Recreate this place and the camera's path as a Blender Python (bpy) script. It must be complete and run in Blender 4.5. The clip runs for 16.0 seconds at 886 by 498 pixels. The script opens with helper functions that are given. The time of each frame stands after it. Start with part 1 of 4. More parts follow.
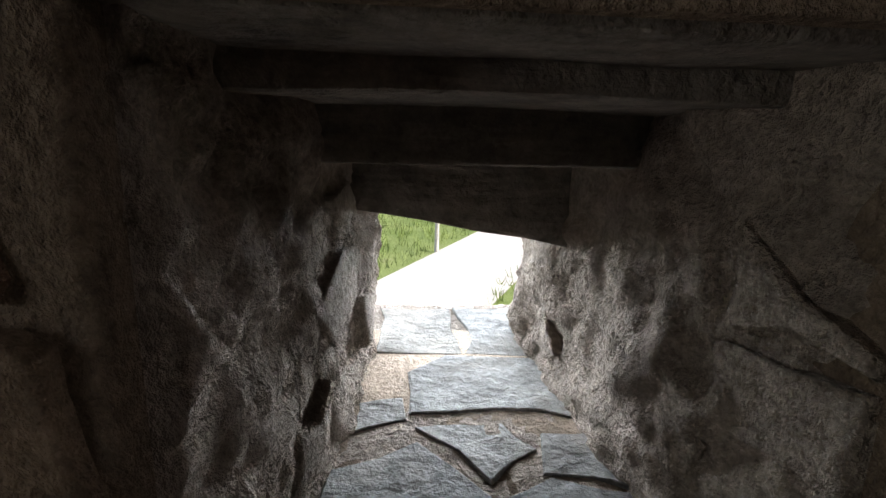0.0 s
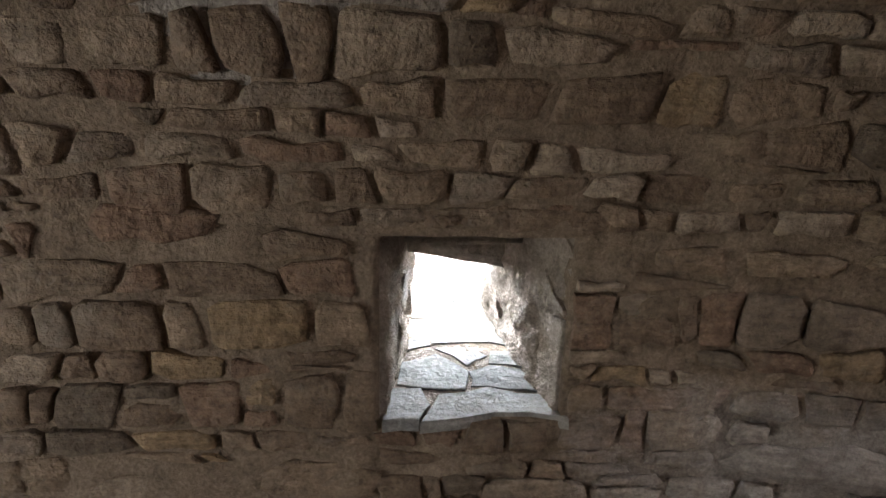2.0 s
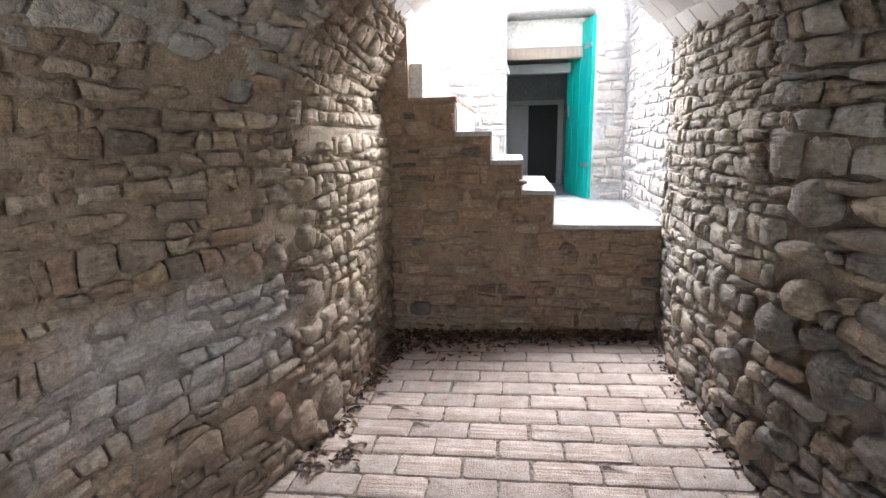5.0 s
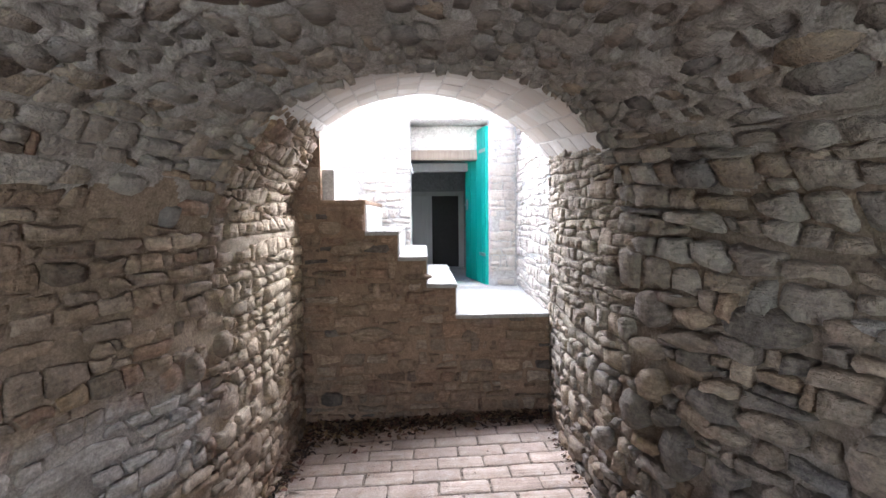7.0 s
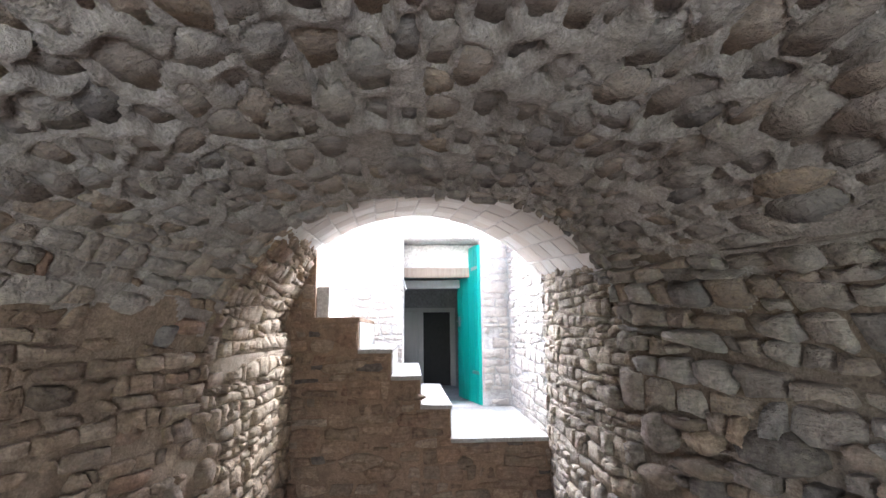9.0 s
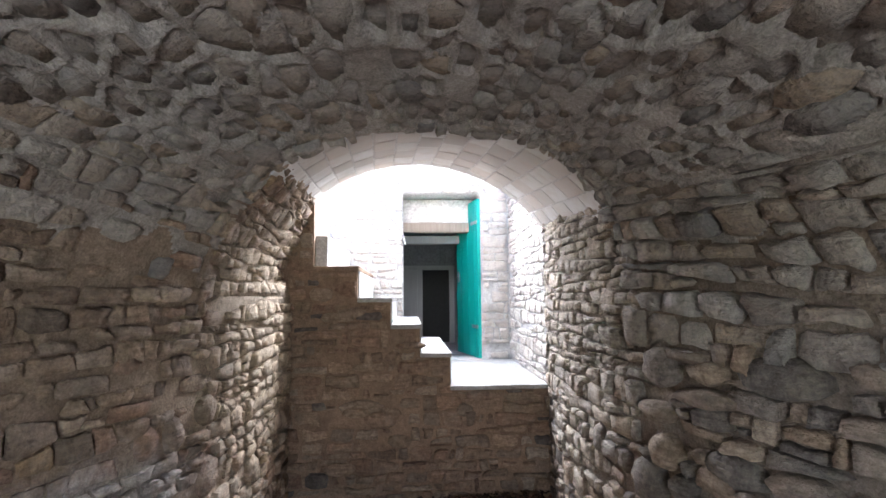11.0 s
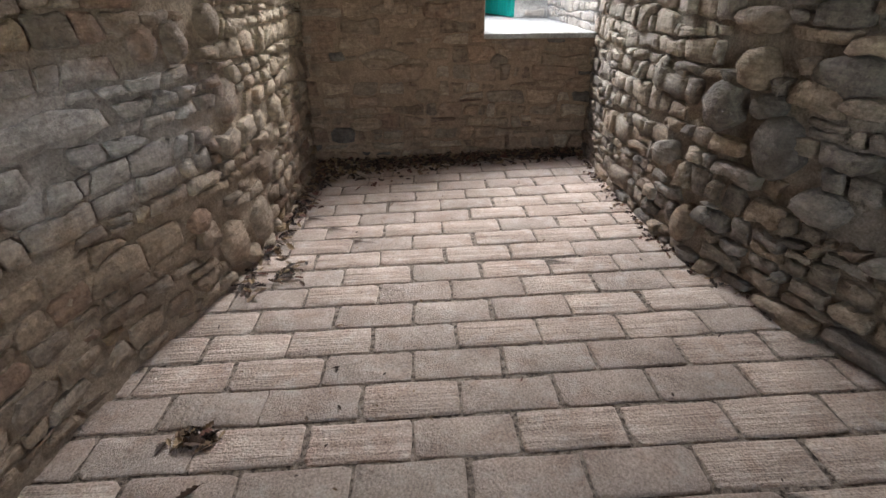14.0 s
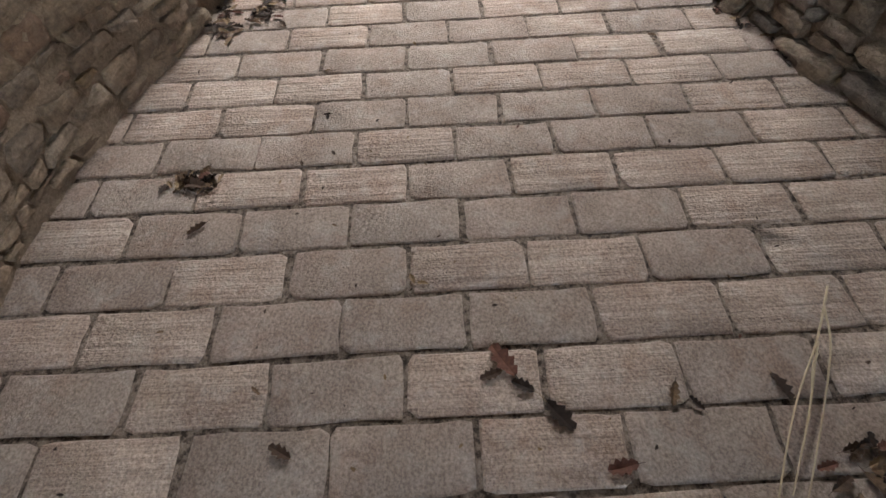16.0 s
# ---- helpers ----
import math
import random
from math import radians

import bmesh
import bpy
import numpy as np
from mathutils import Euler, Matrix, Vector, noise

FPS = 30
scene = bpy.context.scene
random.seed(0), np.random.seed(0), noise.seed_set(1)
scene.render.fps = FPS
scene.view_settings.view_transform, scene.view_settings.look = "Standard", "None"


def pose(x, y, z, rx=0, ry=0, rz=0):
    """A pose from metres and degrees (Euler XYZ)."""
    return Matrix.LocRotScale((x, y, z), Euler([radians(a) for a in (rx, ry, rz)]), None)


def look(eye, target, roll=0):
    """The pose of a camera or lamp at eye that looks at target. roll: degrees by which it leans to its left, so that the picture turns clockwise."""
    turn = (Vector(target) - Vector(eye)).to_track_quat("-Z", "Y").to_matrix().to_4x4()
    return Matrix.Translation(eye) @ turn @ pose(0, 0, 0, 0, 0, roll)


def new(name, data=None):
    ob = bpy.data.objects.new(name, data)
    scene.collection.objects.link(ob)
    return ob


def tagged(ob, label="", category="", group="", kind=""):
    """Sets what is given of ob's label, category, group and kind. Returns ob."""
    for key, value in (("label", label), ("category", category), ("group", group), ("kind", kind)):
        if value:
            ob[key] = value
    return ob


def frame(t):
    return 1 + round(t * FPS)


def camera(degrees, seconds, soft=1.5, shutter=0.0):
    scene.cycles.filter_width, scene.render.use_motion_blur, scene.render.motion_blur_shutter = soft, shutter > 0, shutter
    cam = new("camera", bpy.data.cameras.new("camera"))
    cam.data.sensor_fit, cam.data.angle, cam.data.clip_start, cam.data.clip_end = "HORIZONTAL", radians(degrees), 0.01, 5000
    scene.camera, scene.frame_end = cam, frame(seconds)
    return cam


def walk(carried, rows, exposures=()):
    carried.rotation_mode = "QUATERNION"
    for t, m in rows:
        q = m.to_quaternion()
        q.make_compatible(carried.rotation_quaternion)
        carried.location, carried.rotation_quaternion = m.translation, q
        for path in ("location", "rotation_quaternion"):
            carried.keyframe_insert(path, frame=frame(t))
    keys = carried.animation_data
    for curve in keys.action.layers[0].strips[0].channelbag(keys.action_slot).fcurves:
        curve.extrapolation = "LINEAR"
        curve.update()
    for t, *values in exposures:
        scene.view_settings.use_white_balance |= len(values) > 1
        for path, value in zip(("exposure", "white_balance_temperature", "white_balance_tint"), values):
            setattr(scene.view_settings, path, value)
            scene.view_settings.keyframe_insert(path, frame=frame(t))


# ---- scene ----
cam = camera(82.4, 16.0)
PATH = [
    (0, (0.512, 0.856, 1.16), (0.678, 2.799, 0.714), 1.7),
    (0.5, (0.513, 0.745, 1.204), (0.555, 2.69, 0.739), 1.1),
    (1, (0.47, 0.584, 1.275), (0.409, 2.525, 0.797), 1.1),
    (1.5, (0.421, 0.411, 1.345), (0.343, 2.348, 0.853), 1.3),
    (1.8, (0.42, 0.287, 1.368), (0.421, 2.228, 0.889), 1.4),
    (2, (0.426, 0.194, 1.407), (0.619, 2.119, 0.9), 1.9),
    (2.5, (0.42, 0.006, 1.407), (1.228, 1.769, 0.916), 1.3),
    (3, (0.346, -0.06, 1.394), (1.548, 1.464, 0.912), 1.1),
    (3.5, (0.237, -0.033, 1.377), (1.825, 1.089, 0.909), 0.6),
    (4, (0.123, -0.03, 1.376), (1.934, 0.682, 0.918), -0.0),
    (4.5, (0.01, -0.08, 1.372), (1.911, 0.352, 0.926), -0.5),
    (4.7, (-0.023, -0.116, 1.356), (1.895, 0.242, 0.914), -0.8),
    (7, (-0.328, -0.131, 1.546), (1.666, -0.208, 1.414), -0.6),
    (7.5, (-0.349, -0.097, 1.565), (1.648, -0.191, 1.62), -0.6),
    (8, (-0.364, -0.098, 1.585), (1.621, -0.207, 1.804), -0.6),
    (8.2, (-0.37, -0.094, 1.584), (1.608, -0.206, 1.863), -0.5),
    (10.3, (-0.287, -0.078, 1.497), (1.68, -0.208, 1.83), -0.6),
    (10.5, (-0.287, -0.076, 1.488), (1.686, -0.207, 1.787), -0.6),
    (11, (-0.273, -0.076, 1.436), (1.714, -0.208, 1.626), -0.5),
    (11.5, (-0.254, -0.086, 1.399), (1.741, -0.215, 1.421), -0.5),
    (12, (-0.243, -0.09, 1.392), (1.749, -0.213, 1.261), -0.5),
    (12.5, (-0.191, -0.052, 1.371), (1.79, -0.164, 1.115), -0.5),
    (13, (-0.061, 0.006, 1.315), (1.902, -0.09, 0.945), -0.4),
    (13.5, (0.013, 0.034, 1.184), (1.92, -0.047, 0.585), -0.4),
    (14, (0.004, 0.042, 1.08), (1.773, -0.031, 0.151), -0.4),
    (14.5, (-0.019, 0.063, 1.014), (1.557, 0.001, -0.216), -0.4),
    (15, (-0.013, 0.057, 1.021), (1.373, 0.0, -0.419), -0.4),
    (15.5, (0.001, 0.048, 1.017), (1.267, 0.001, -0.53), -0.6),
    (16, (0.002, 0.025, 1.016), (1.176, -0.018, -0.602), -0.4),
]
EXPOSURES = [(0, 0.5, 6900, 14), (0.5, 0.6, 6800, 14), (1, 1.15, 7000, 10), (1.8, 2.0, 6900, 15), (2.5, 3.15, 7000, 15), (3, 3.35, 6900, 12), (3.5, 3.45, 6600, 10), (4.5, 3.45, 6200, 11),
             (7, 3.3, 6000, 14), (8, 3.4, 6000, 14), (10.5, 3.3, 6000, 14), (12.5, 3.0, 6000, 11), (13.5, 3.0, 6250, 10), (14, 3.1, 6400, 10), (14.6, 2.95, 6500, 10), (15.3, 2.9, 6600, 10), (16, 3.0, 6650, 10)]
SKY, SUN, WELL, REAR, PANE = 0.15, 5.0, 53.0, 9.5, 300.0
walk(cam, [(t, look(eye, target, roll)) for t, eye, target, roll in PATH], EXPOSURES)

# ---- world and light ----
world = bpy.data.worlds.new("sky")
scene.world = world
world.use_nodes = True
wn = world.node_tree
sky = wn.nodes.new("ShaderNodeTexSky")
sky.sky_type, sky.sun_disc = "NISHITA", False
sky.sun_elevation, sky.sun_rotation = radians(34), radians(104)
wn.links.new(sky.outputs[0], wn.nodes["Background"].inputs[0])
wn.nodes["Background"].inputs[1].default_value = SKY

sun = new("sun", bpy.data.lights.new("sun", "SUN"))
sun.data.energy, sun.data.angle, sun.data.color = SUN, radians(2.5), (1.0, 0.95, 0.88)
sun.matrix_world = look((0, 0, 0), (-0.8, 0.2, -0.55))

well = new("stairwell_daylight", bpy.data.lights.new("stairwell_daylight", "AREA"))
well.data.shape, well.data.size, well.data.size_y, well.data.energy = "RECTANGLE", 1.8, 0.9, WELL
well.data.color = (0.92, 0.96, 1.0)
well.matrix_world = look((4.5, -0.32, 3.12), (2.5, 0.05, 2.3))

rear = new("rear_doorway_daylight", bpy.data.lights.new("rear_doorway_daylight", "AREA"))
rear.data.shape, rear.data.size, rear.data.size_y, rear.data.energy = "RECTANGLE", 0.8, 0.8, REAR
rear.data.color = (0.90, 0.95, 1.0)
rear.matrix_world = look((-2.25, -0.35, 1.1), (-1.85, 0.13, 1.85))

pane = new("window_daylight", bpy.data.lights.new("window_daylight", "AREA"))
pane.data.shape, pane.data.size, pane.data.size_y, pane.data.energy = "RECTANGLE", 3.0, 1.4, PANE
pane.data.color = (0.73, 0.87, 1.0)
pane.matrix_world = look((0.62, 3.2, 1.32), (0.60, 1.2, 0.95))

# ---- materials ----


class Nodes:
    """A node material written as short calls."""

    def __init__(self, name):
        self.m = bpy.data.materials.new(name)
        self.m.use_nodes = True
        self.t = self.m.node_tree
        self.p = self.t.nodes["Principled BSDF"]

    def add(self, kind, **values):
        n = self.t.nodes.new("ShaderNode" + kind)
        for k, v in values.items():
            setattr(n, k, v)
        return n

    def put(self, node, socket, value):
        s = node.inputs[socket]
        if isinstance(value, bpy.types.NodeSocket):
            self.t.links.new(value, s)
        else:
            s.default_value = value

    def math(self, op, a, b=0.0, c=0.0):
        n = self.add("Math", operation=op)
        for i, v in enumerate((a, b, c)):
            self.put(n, i, v)
        return n.outputs[0]

    def noise(self, scale, detail=4.0, rough=0.6, vector=None, distortion=0.0):
        n = self.add("TexNoise")
        self.put(n, "Scale", scale), self.put(n, "Detail", detail), self.put(n, "Roughness", rough), self.put(n, "Distortion", distortion)
        self.put(n, "Vector", vector if vector is not None else self.place())
        return n.outputs[0]

    def place(self):
        return self.add("NewGeometry").outputs["Position"]

    def scaled(self, sx, sy, sz, vector=None):
        n = self.add("VectorMath", operation="MULTIPLY")
        self.put(n, 0, vector if vector is not None else self.place())
        n.inputs[1].default_value = (sx, sy, sz)
        return n.outputs[0]

    def ramp(self, value, stops, mode="LINEAR"):
        n = self.add("ValToRGB")
        n.color_ramp.interpolation = mode
        e = n.color_ramp.elements
        while len(e) < len(stops):
            e.new(0.5)
        for el, (at, c) in zip(e, stops):
            el.position = at
            el.color = (*c, 1) if len(c) == 3 else (c[0], c[0], c[0], 1)
        self.put(n, 0, value)
        return n.outputs[0]

    def mix(self, fac, a, b, mode="MIX"):
        n = self.add("Mix", data_type="RGBA", blend_type=mode)
        self.put(n, 0, fac)
        for i, v in ((6, a), (7, b)):
            self.put(n, i, v if isinstance(v, bpy.types.NodeSocket) else (*v, 1))
        return n.outputs[2]

    def piece(self):
        """A random number for each piece, be it an object or an island of a joined mesh."""
        a = self.add("ObjectInfo").outputs["Random"]
        b = self.add("NewGeometry").outputs["Random Per Island"]
        return self.math("FRACT", self.math("ADD", a, b))

    def bump(self, height, strength, distance):
        n = self.add("Bump")
        self.put(n, "Strength", strength), self.put(n, "Distance", distance), self.put(n, "Height", height)
        return n.outputs[0]

    def done(self, colour, rough=0.9, normal=None, metal=0.0, spec=0.3):
        self.put(self.p, "Base Color", colour if isinstance(colour, bpy.types.NodeSocket) else (*colour, 1))
        self.put(self.p, "Roughness", rough), self.put(self.p, "Metallic", metal), self.put(self.p, "Specular IOR Level", spec)
        if normal is not None:
            self.put(self.p, "Normal", normal)
        return self.m


def grey(v):
    return ((0.0, (v[0],) * 3), (1.0, (v[1],) * 3))


def blotch_mask(n, centre, radii):
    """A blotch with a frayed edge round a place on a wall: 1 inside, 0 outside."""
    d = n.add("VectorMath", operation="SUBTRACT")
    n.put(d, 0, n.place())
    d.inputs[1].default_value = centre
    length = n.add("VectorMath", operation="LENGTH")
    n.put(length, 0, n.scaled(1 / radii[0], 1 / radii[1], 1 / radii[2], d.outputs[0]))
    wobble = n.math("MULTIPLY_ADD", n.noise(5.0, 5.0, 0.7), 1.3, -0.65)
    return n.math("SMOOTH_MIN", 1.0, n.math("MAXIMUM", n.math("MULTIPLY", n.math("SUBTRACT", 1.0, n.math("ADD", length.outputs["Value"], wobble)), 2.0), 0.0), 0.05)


def stone_material(name, palette, lime=0.0, blotches=(), bump=0.012):
    n = Nodes(name)
    r = n.piece()
    step = 1.0 / len(palette)
    colour = n.ramp(r, [(i * step, c) for i, c in enumerate(palette)], "CONSTANT")
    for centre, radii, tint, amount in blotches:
        colour = n.mix(n.math("MULTIPLY", blotch_mask(n, centre, radii), amount), colour, tint)
    colour = n.mix(1.0, colour, n.ramp(n.noise(2.2, 3.0), ((0.3, (0.72, 0.70, 0.68)), (0.7, (1.18, 1.15, 1.1)))), "MULTIPLY")
    grain = n.noise(34.0, 7.0, 0.72)
    colour = n.mix(0.9, colour, n.ramp(grain, ((0.30, (0.50, 0.49, 0.48)), (0.70, (1.42, 1.40, 1.37)))), "MULTIPLY")
    fine = n.noise(130.0, 5.0, 0.75)
    colour = n.mix(0.42, colour, n.ramp(fine, ((0.32, (0.5, 0.49, 0.48)), (0.68, (1.4, 1.38, 1.36)))), "MULTIPLY")
    layers = n.noise(1.0, 4.0, 0.6, n.scaled(9, 9, 70))
    colour = n.mix(0.55, colour, n.ramp(layers, ((0.3, (0.6, 0.58, 0.55)), (0.7, (1.3, 1.28, 1.22)))), "MULTIPLY")
    dust = n.ramp(n.noise(7.0, 6.0, 0.7), ((0.5, (0.0,)), (0.75, (1.0,))))
    colour = n.mix(n.math("MULTIPLY", dust, 0.4), colour, (0.40, 0.335, 0.265))
    if lime:
        cover = n.ramp(n.noise(11.0, 6.0, 0.7), ((0.25, (lime * 0.6,)), (0.6, (lime,))))
        colour = n.mix(cover, colour, (0.66, 0.63, 0.59))
    pits = n.noise(95.0, 4.0, 0.7)
    lumps = n.noise(16.0, 6.0, 0.65)
    h = n.math("ADD", n.math("MULTIPLY", pits, 0.3), n.math("ADD", n.math("MULTIPLY", lumps, 1.5), n.math("MULTIPLY", layers, 0.4)))
    return n.done(colour, 0.93, n.bump(h, 1.0, bump * 1.8), spec=0.2)


def mortar_material(name, light, dark, lime=0.0, blotches=(), bump=0.01):
    n = Nodes(name)
    colour = n.ramp(n.noise(3.0, 5.0, 0.65), ((0.3, dark), (0.7, light)))
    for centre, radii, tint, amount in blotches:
        colour = n.mix(n.math("MULTIPLY", blotch_mask(n, centre, radii), amount * 0.7), colour, tint)
    clods = n.noise(30.0, 6.0, 0.75)
    colour = n.mix(0.7, colour, n.ramp(clods, ((0.32, (0.55, 0.53, 0.5)), (0.66, (1.25, 1.23, 1.2)))), "MULTIPLY")
    grit = n.noise(120.0, 4.0, 0.75)
    colour = n.mix(0.5, colour, n.ramp(grit, ((0.3, (0.5, 0.48, 0.46)), (0.7, (1.35, 1.33, 1.3)))), "MULTIPLY")
    if lime:
        colour = n.mix(n.ramp(n.noise(9.0, 6.0, 0.7), ((0.25, (lime * 0.6,)), (0.6, (lime,)))), colour, (0.80, 0.78, 0.74))
    h = n.math("ADD", n.math("MULTIPLY", grit, 0.5), n.noise(26.0, 6.0, 0.7))
    return n.done(colour, 0.96, n.bump(h, 0.9, bump), spec=0.15)


BROWN, TAN, OCHRE, DUN, GREY, PALE, SLATE, RUST, BUFF = ((0.215, 0.158, 0.122), (0.285, 0.215, 0.165), (0.30, 0.218, 0.145), (0.24, 0.19, 0.157),
                                                        (0.225, 0.195, 0.18), (0.36, 0.292, 0.24), (0.145, 0.128, 0.12), (0.245, 0.165, 0.126), (0.315, 0.25, 0.20))
DARK_GREY, DARK_DUN, MID = (0.17, 0.15, 0.14), (0.19, 0.155, 0.13), (0.25, 0.208, 0.178)
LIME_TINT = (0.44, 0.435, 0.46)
# In order: lime, lime plus painted stairwell light twice, painted skylight from the window.
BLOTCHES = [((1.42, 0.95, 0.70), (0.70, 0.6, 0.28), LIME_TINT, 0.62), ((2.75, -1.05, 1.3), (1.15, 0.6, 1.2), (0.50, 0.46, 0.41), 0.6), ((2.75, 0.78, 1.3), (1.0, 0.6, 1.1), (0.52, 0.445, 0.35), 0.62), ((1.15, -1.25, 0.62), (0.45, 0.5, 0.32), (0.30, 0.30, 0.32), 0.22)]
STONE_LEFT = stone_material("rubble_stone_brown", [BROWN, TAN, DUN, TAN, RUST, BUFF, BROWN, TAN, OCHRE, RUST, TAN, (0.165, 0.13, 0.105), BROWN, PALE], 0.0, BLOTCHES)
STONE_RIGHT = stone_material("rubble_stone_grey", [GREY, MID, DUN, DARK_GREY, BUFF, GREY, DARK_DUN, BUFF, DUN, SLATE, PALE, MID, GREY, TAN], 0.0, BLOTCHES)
STONE_VAULT = stone_material("vault_stone_grey", [(0.31, 0.275, 0.25), DUN, (0.29, 0.265, 0.25), TAN, (0.33, 0.29, 0.26), DUN, GREY, SLATE, (0.30, 0.26, 0.23), (0.35, 0.31, 0.28), BUFF, DUN, (0.31, 0.28, 0.26), OCHRE], 0.22, (), 0.018)
STONE_STAIR = stone_material("stair_stone_brown", [(0.33, 0.225, 0.17), TAN, (0.31, 0.215, 0.165), (0.29, 0.21, 0.165), PALE, (0.33, 0.235, 0.18), RUST, BUFF, BROWN, (0.35, 0.26, 0.20), DUN, TAN, SLATE])
STONE_LIMED = stone_material("limewashed_stone", [PALE, BUFF, TAN, PALE, BUFF, OCHRE, BUFF], 0.62)
STONE_SILL = stone_material("sill_slate", [(0.25, 0.255, 0.265), (0.30, 0.305, 0.315), (0.32, 0.31, 0.30), (0.265, 0.268, 0.275), (0.33, 0.333, 0.34)], 0.0, (), 0.006)
STONE_SLAB = stone_material("lintel_slate", [(0.19, 0.175, 0.165), (0.23, 0.21, 0.195), (0.21, 0.19, 0.175)], 0.0, (), 0.006)
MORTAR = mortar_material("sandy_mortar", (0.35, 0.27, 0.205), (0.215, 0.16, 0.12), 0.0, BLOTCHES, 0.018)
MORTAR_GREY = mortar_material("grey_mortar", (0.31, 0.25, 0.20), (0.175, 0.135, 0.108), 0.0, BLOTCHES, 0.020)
MORTAR_VAULT = mortar_material("vault_mortar", (0.48, 0.435, 0.40), (0.32, 0.28, 0.25), 0.0, (), 0.024)
MORTAR_DARK = mortar_material("brown_mortar", (0.34, 0.24, 0.175), (0.20, 0.138, 0.10))
LIMEWASH = mortar_material("limewash", (0.55, 0.55, 0.555), (0.42, 0.41, 0.40), 0.0, (), 0.004)
NICHE = mortar_material("granular_niche_mortar", (0.58, 0.49, 0.42), (0.37, 0.30, 0.25), 0.0, (), 0.055)
# The passage's shade is put into the colour: a darker copy of PLASTER.
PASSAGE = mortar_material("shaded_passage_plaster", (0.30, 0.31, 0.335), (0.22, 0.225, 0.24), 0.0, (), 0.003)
PLASTER = mortar_material("grey_plaster", (0.62, 0.61, 0.60), (0.5, 0.49, 0.48), 0.0, (), 0.003)


def vault_brick_material():
    n = Nodes("limewashed_vault_brick")
    c = n.ramp(n.piece(), ((0.0, (0.50, 0.465, 0.43)), (0.35, (0.60, 0.575, 0.54)), (0.7, (0.55, 0.50, 0.455)), (0.9, (0.63, 0.61, 0.585))), "CONSTANT")
    c = n.mix(n.ramp(n.noise(8.0, 6.0, 0.7), ((0.45, (0.0,)), (0.7, (0.55,)))), c, (0.50, 0.42, 0.35))
    return n.done(c, 0.9, n.bump(n.noise(60.0, 5.0, 0.7), 0.6, 0.005), spec=0.2)


def tile_material():
    """Handmade clay paving brick: some combed with grooves, some rough, all dusty."""
    n = Nodes("clay_paving_brick")
    r = n.add("ObjectInfo").outputs["Random"]
    c = n.ramp(r, ((0.0, (0.395, 0.315, 0.268)), (0.2, (0.415, 0.332, 0.282)), (0.4, (0.40, 0.315, 0.267)), (0.6, (0.42, 0.34, 0.29)), (0.8, (0.405, 0.328, 0.28))), "CONSTANT")
    comb = n.noise(1.0, 3.0, 0.6, n.scaled(46, 2.6, 2.6))
    rough = n.noise(36.0, 8.0, 0.8)
    combed = n.math("GREATER_THAN", n.math("FRACT", n.math("MULTIPLY", r, 7.31)), 0.42)
    rough = n.math("MULTIPLY_ADD", n.math("SUBTRACT", rough, 0.5), 0.85, 0.5)
    relief = n.mix(combed, rough, comb)
    c = n.mix(0.24, c, n.ramp(relief, ((0.3, (0.55, 0.50, 0.46)), (0.7, (1.42, 1.41, 1.40)))), "MULTIPLY")
    streak = n.noise(1.0, 4.0, 0.65, n.scaled(24, 1.4, 1.4))
    c = n.mix(n.math("MULTIPLY", combed, 0.5), c, n.mix(1.0, c, n.ramp(streak, ((0.32, (0.66, 0.60, 0.56)), (0.68, (1.3, 1.29, 1.27)))), "MULTIPLY"))
    c = n.mix(n.ramp(n.noise(9.0, 6.0, 0.75), ((0.50, (0.0,)), (0.66, (0.5,)))), c, (0.29, 0.185, 0.14))
    c = n.mix(0.6, c, n.ramp(n.noise(150.0, 4.0, 0.7), ((0.38, (0.5, 0.48, 0.47)), (0.62, (1.42, 1.41, 1.40)))), "MULTIPLY")
    c = n.mix(0.6, c, n.ramp(n.noise(3.5, 5.0, 0.65), ((0.3, (0.62, 0.60, 0.59)), (0.7, (1.25, 1.24, 1.23)))), "MULTIPLY")
    c = n.mix(n.ramp(n.noise(14.0, 6.0, 0.7), ((0.52, (0.0,)), (0.75, (0.6,)))), c, (0.47, 0.42, 0.38))
    h = n.math("ADD", n.math("MULTIPLY", relief, 1.0), n.math("MULTIPLY", n.noise(130.0, 3.0, 0.6), 0.55))
    return n.done(c, 0.92, n.bump(h, 1.0, 0.013), spec=0.2)


def painted_wood(name, colour, worn):
    n = Nodes(name)
    streak = n.noise(1.0, 5.0, 0.65, n.scaled(30, 30, 2.0))
    c = n.mix(n.ramp(streak, ((0.4, (0.0,)), (0.75, (0.5,)))), colour, worn)
    return n.done(c, 0.55, n.bump(streak, 0.4, 0.003))


def plain(name, colour, rough=0.8, scale=20.0, vary=0.25, metal=0.0):
    n = Nodes(name)
    f = n.noise(scale, 5.0, 0.65)
    c = n.mix(1.0, colour, n.ramp(f, ((0.3, (1 - vary,) * 3), (0.7, (1 + vary,) * 3))), "MULTIPLY")
    return n.done(c, rough, n.bump(f, 0.4, 0.004), metal)


def leaf_material():
    n = Nodes("dry_oak_leaf")
    c = n.ramp(n.piece(), ((0.0, (0.03, 0.018, 0.013)), (0.22, (0.07, 0.04, 0.026)), (0.42, (0.16, 0.10, 0.06)), (0.58, (0.05, 0.032, 0.024)), (0.72, (0.24, 0.16, 0.09)), (0.88, (0.13, 0.055, 0.038))), "CONSTANT")
    f = n.noise(140.0, 4.0)
    return n.done(n.mix(0.7, c, n.ramp(f, ((0.3, (0.6,)), (0.7, (1.3,)))), "MULTIPLY"), 0.8, n.bump(f, 0.4, 0.002))


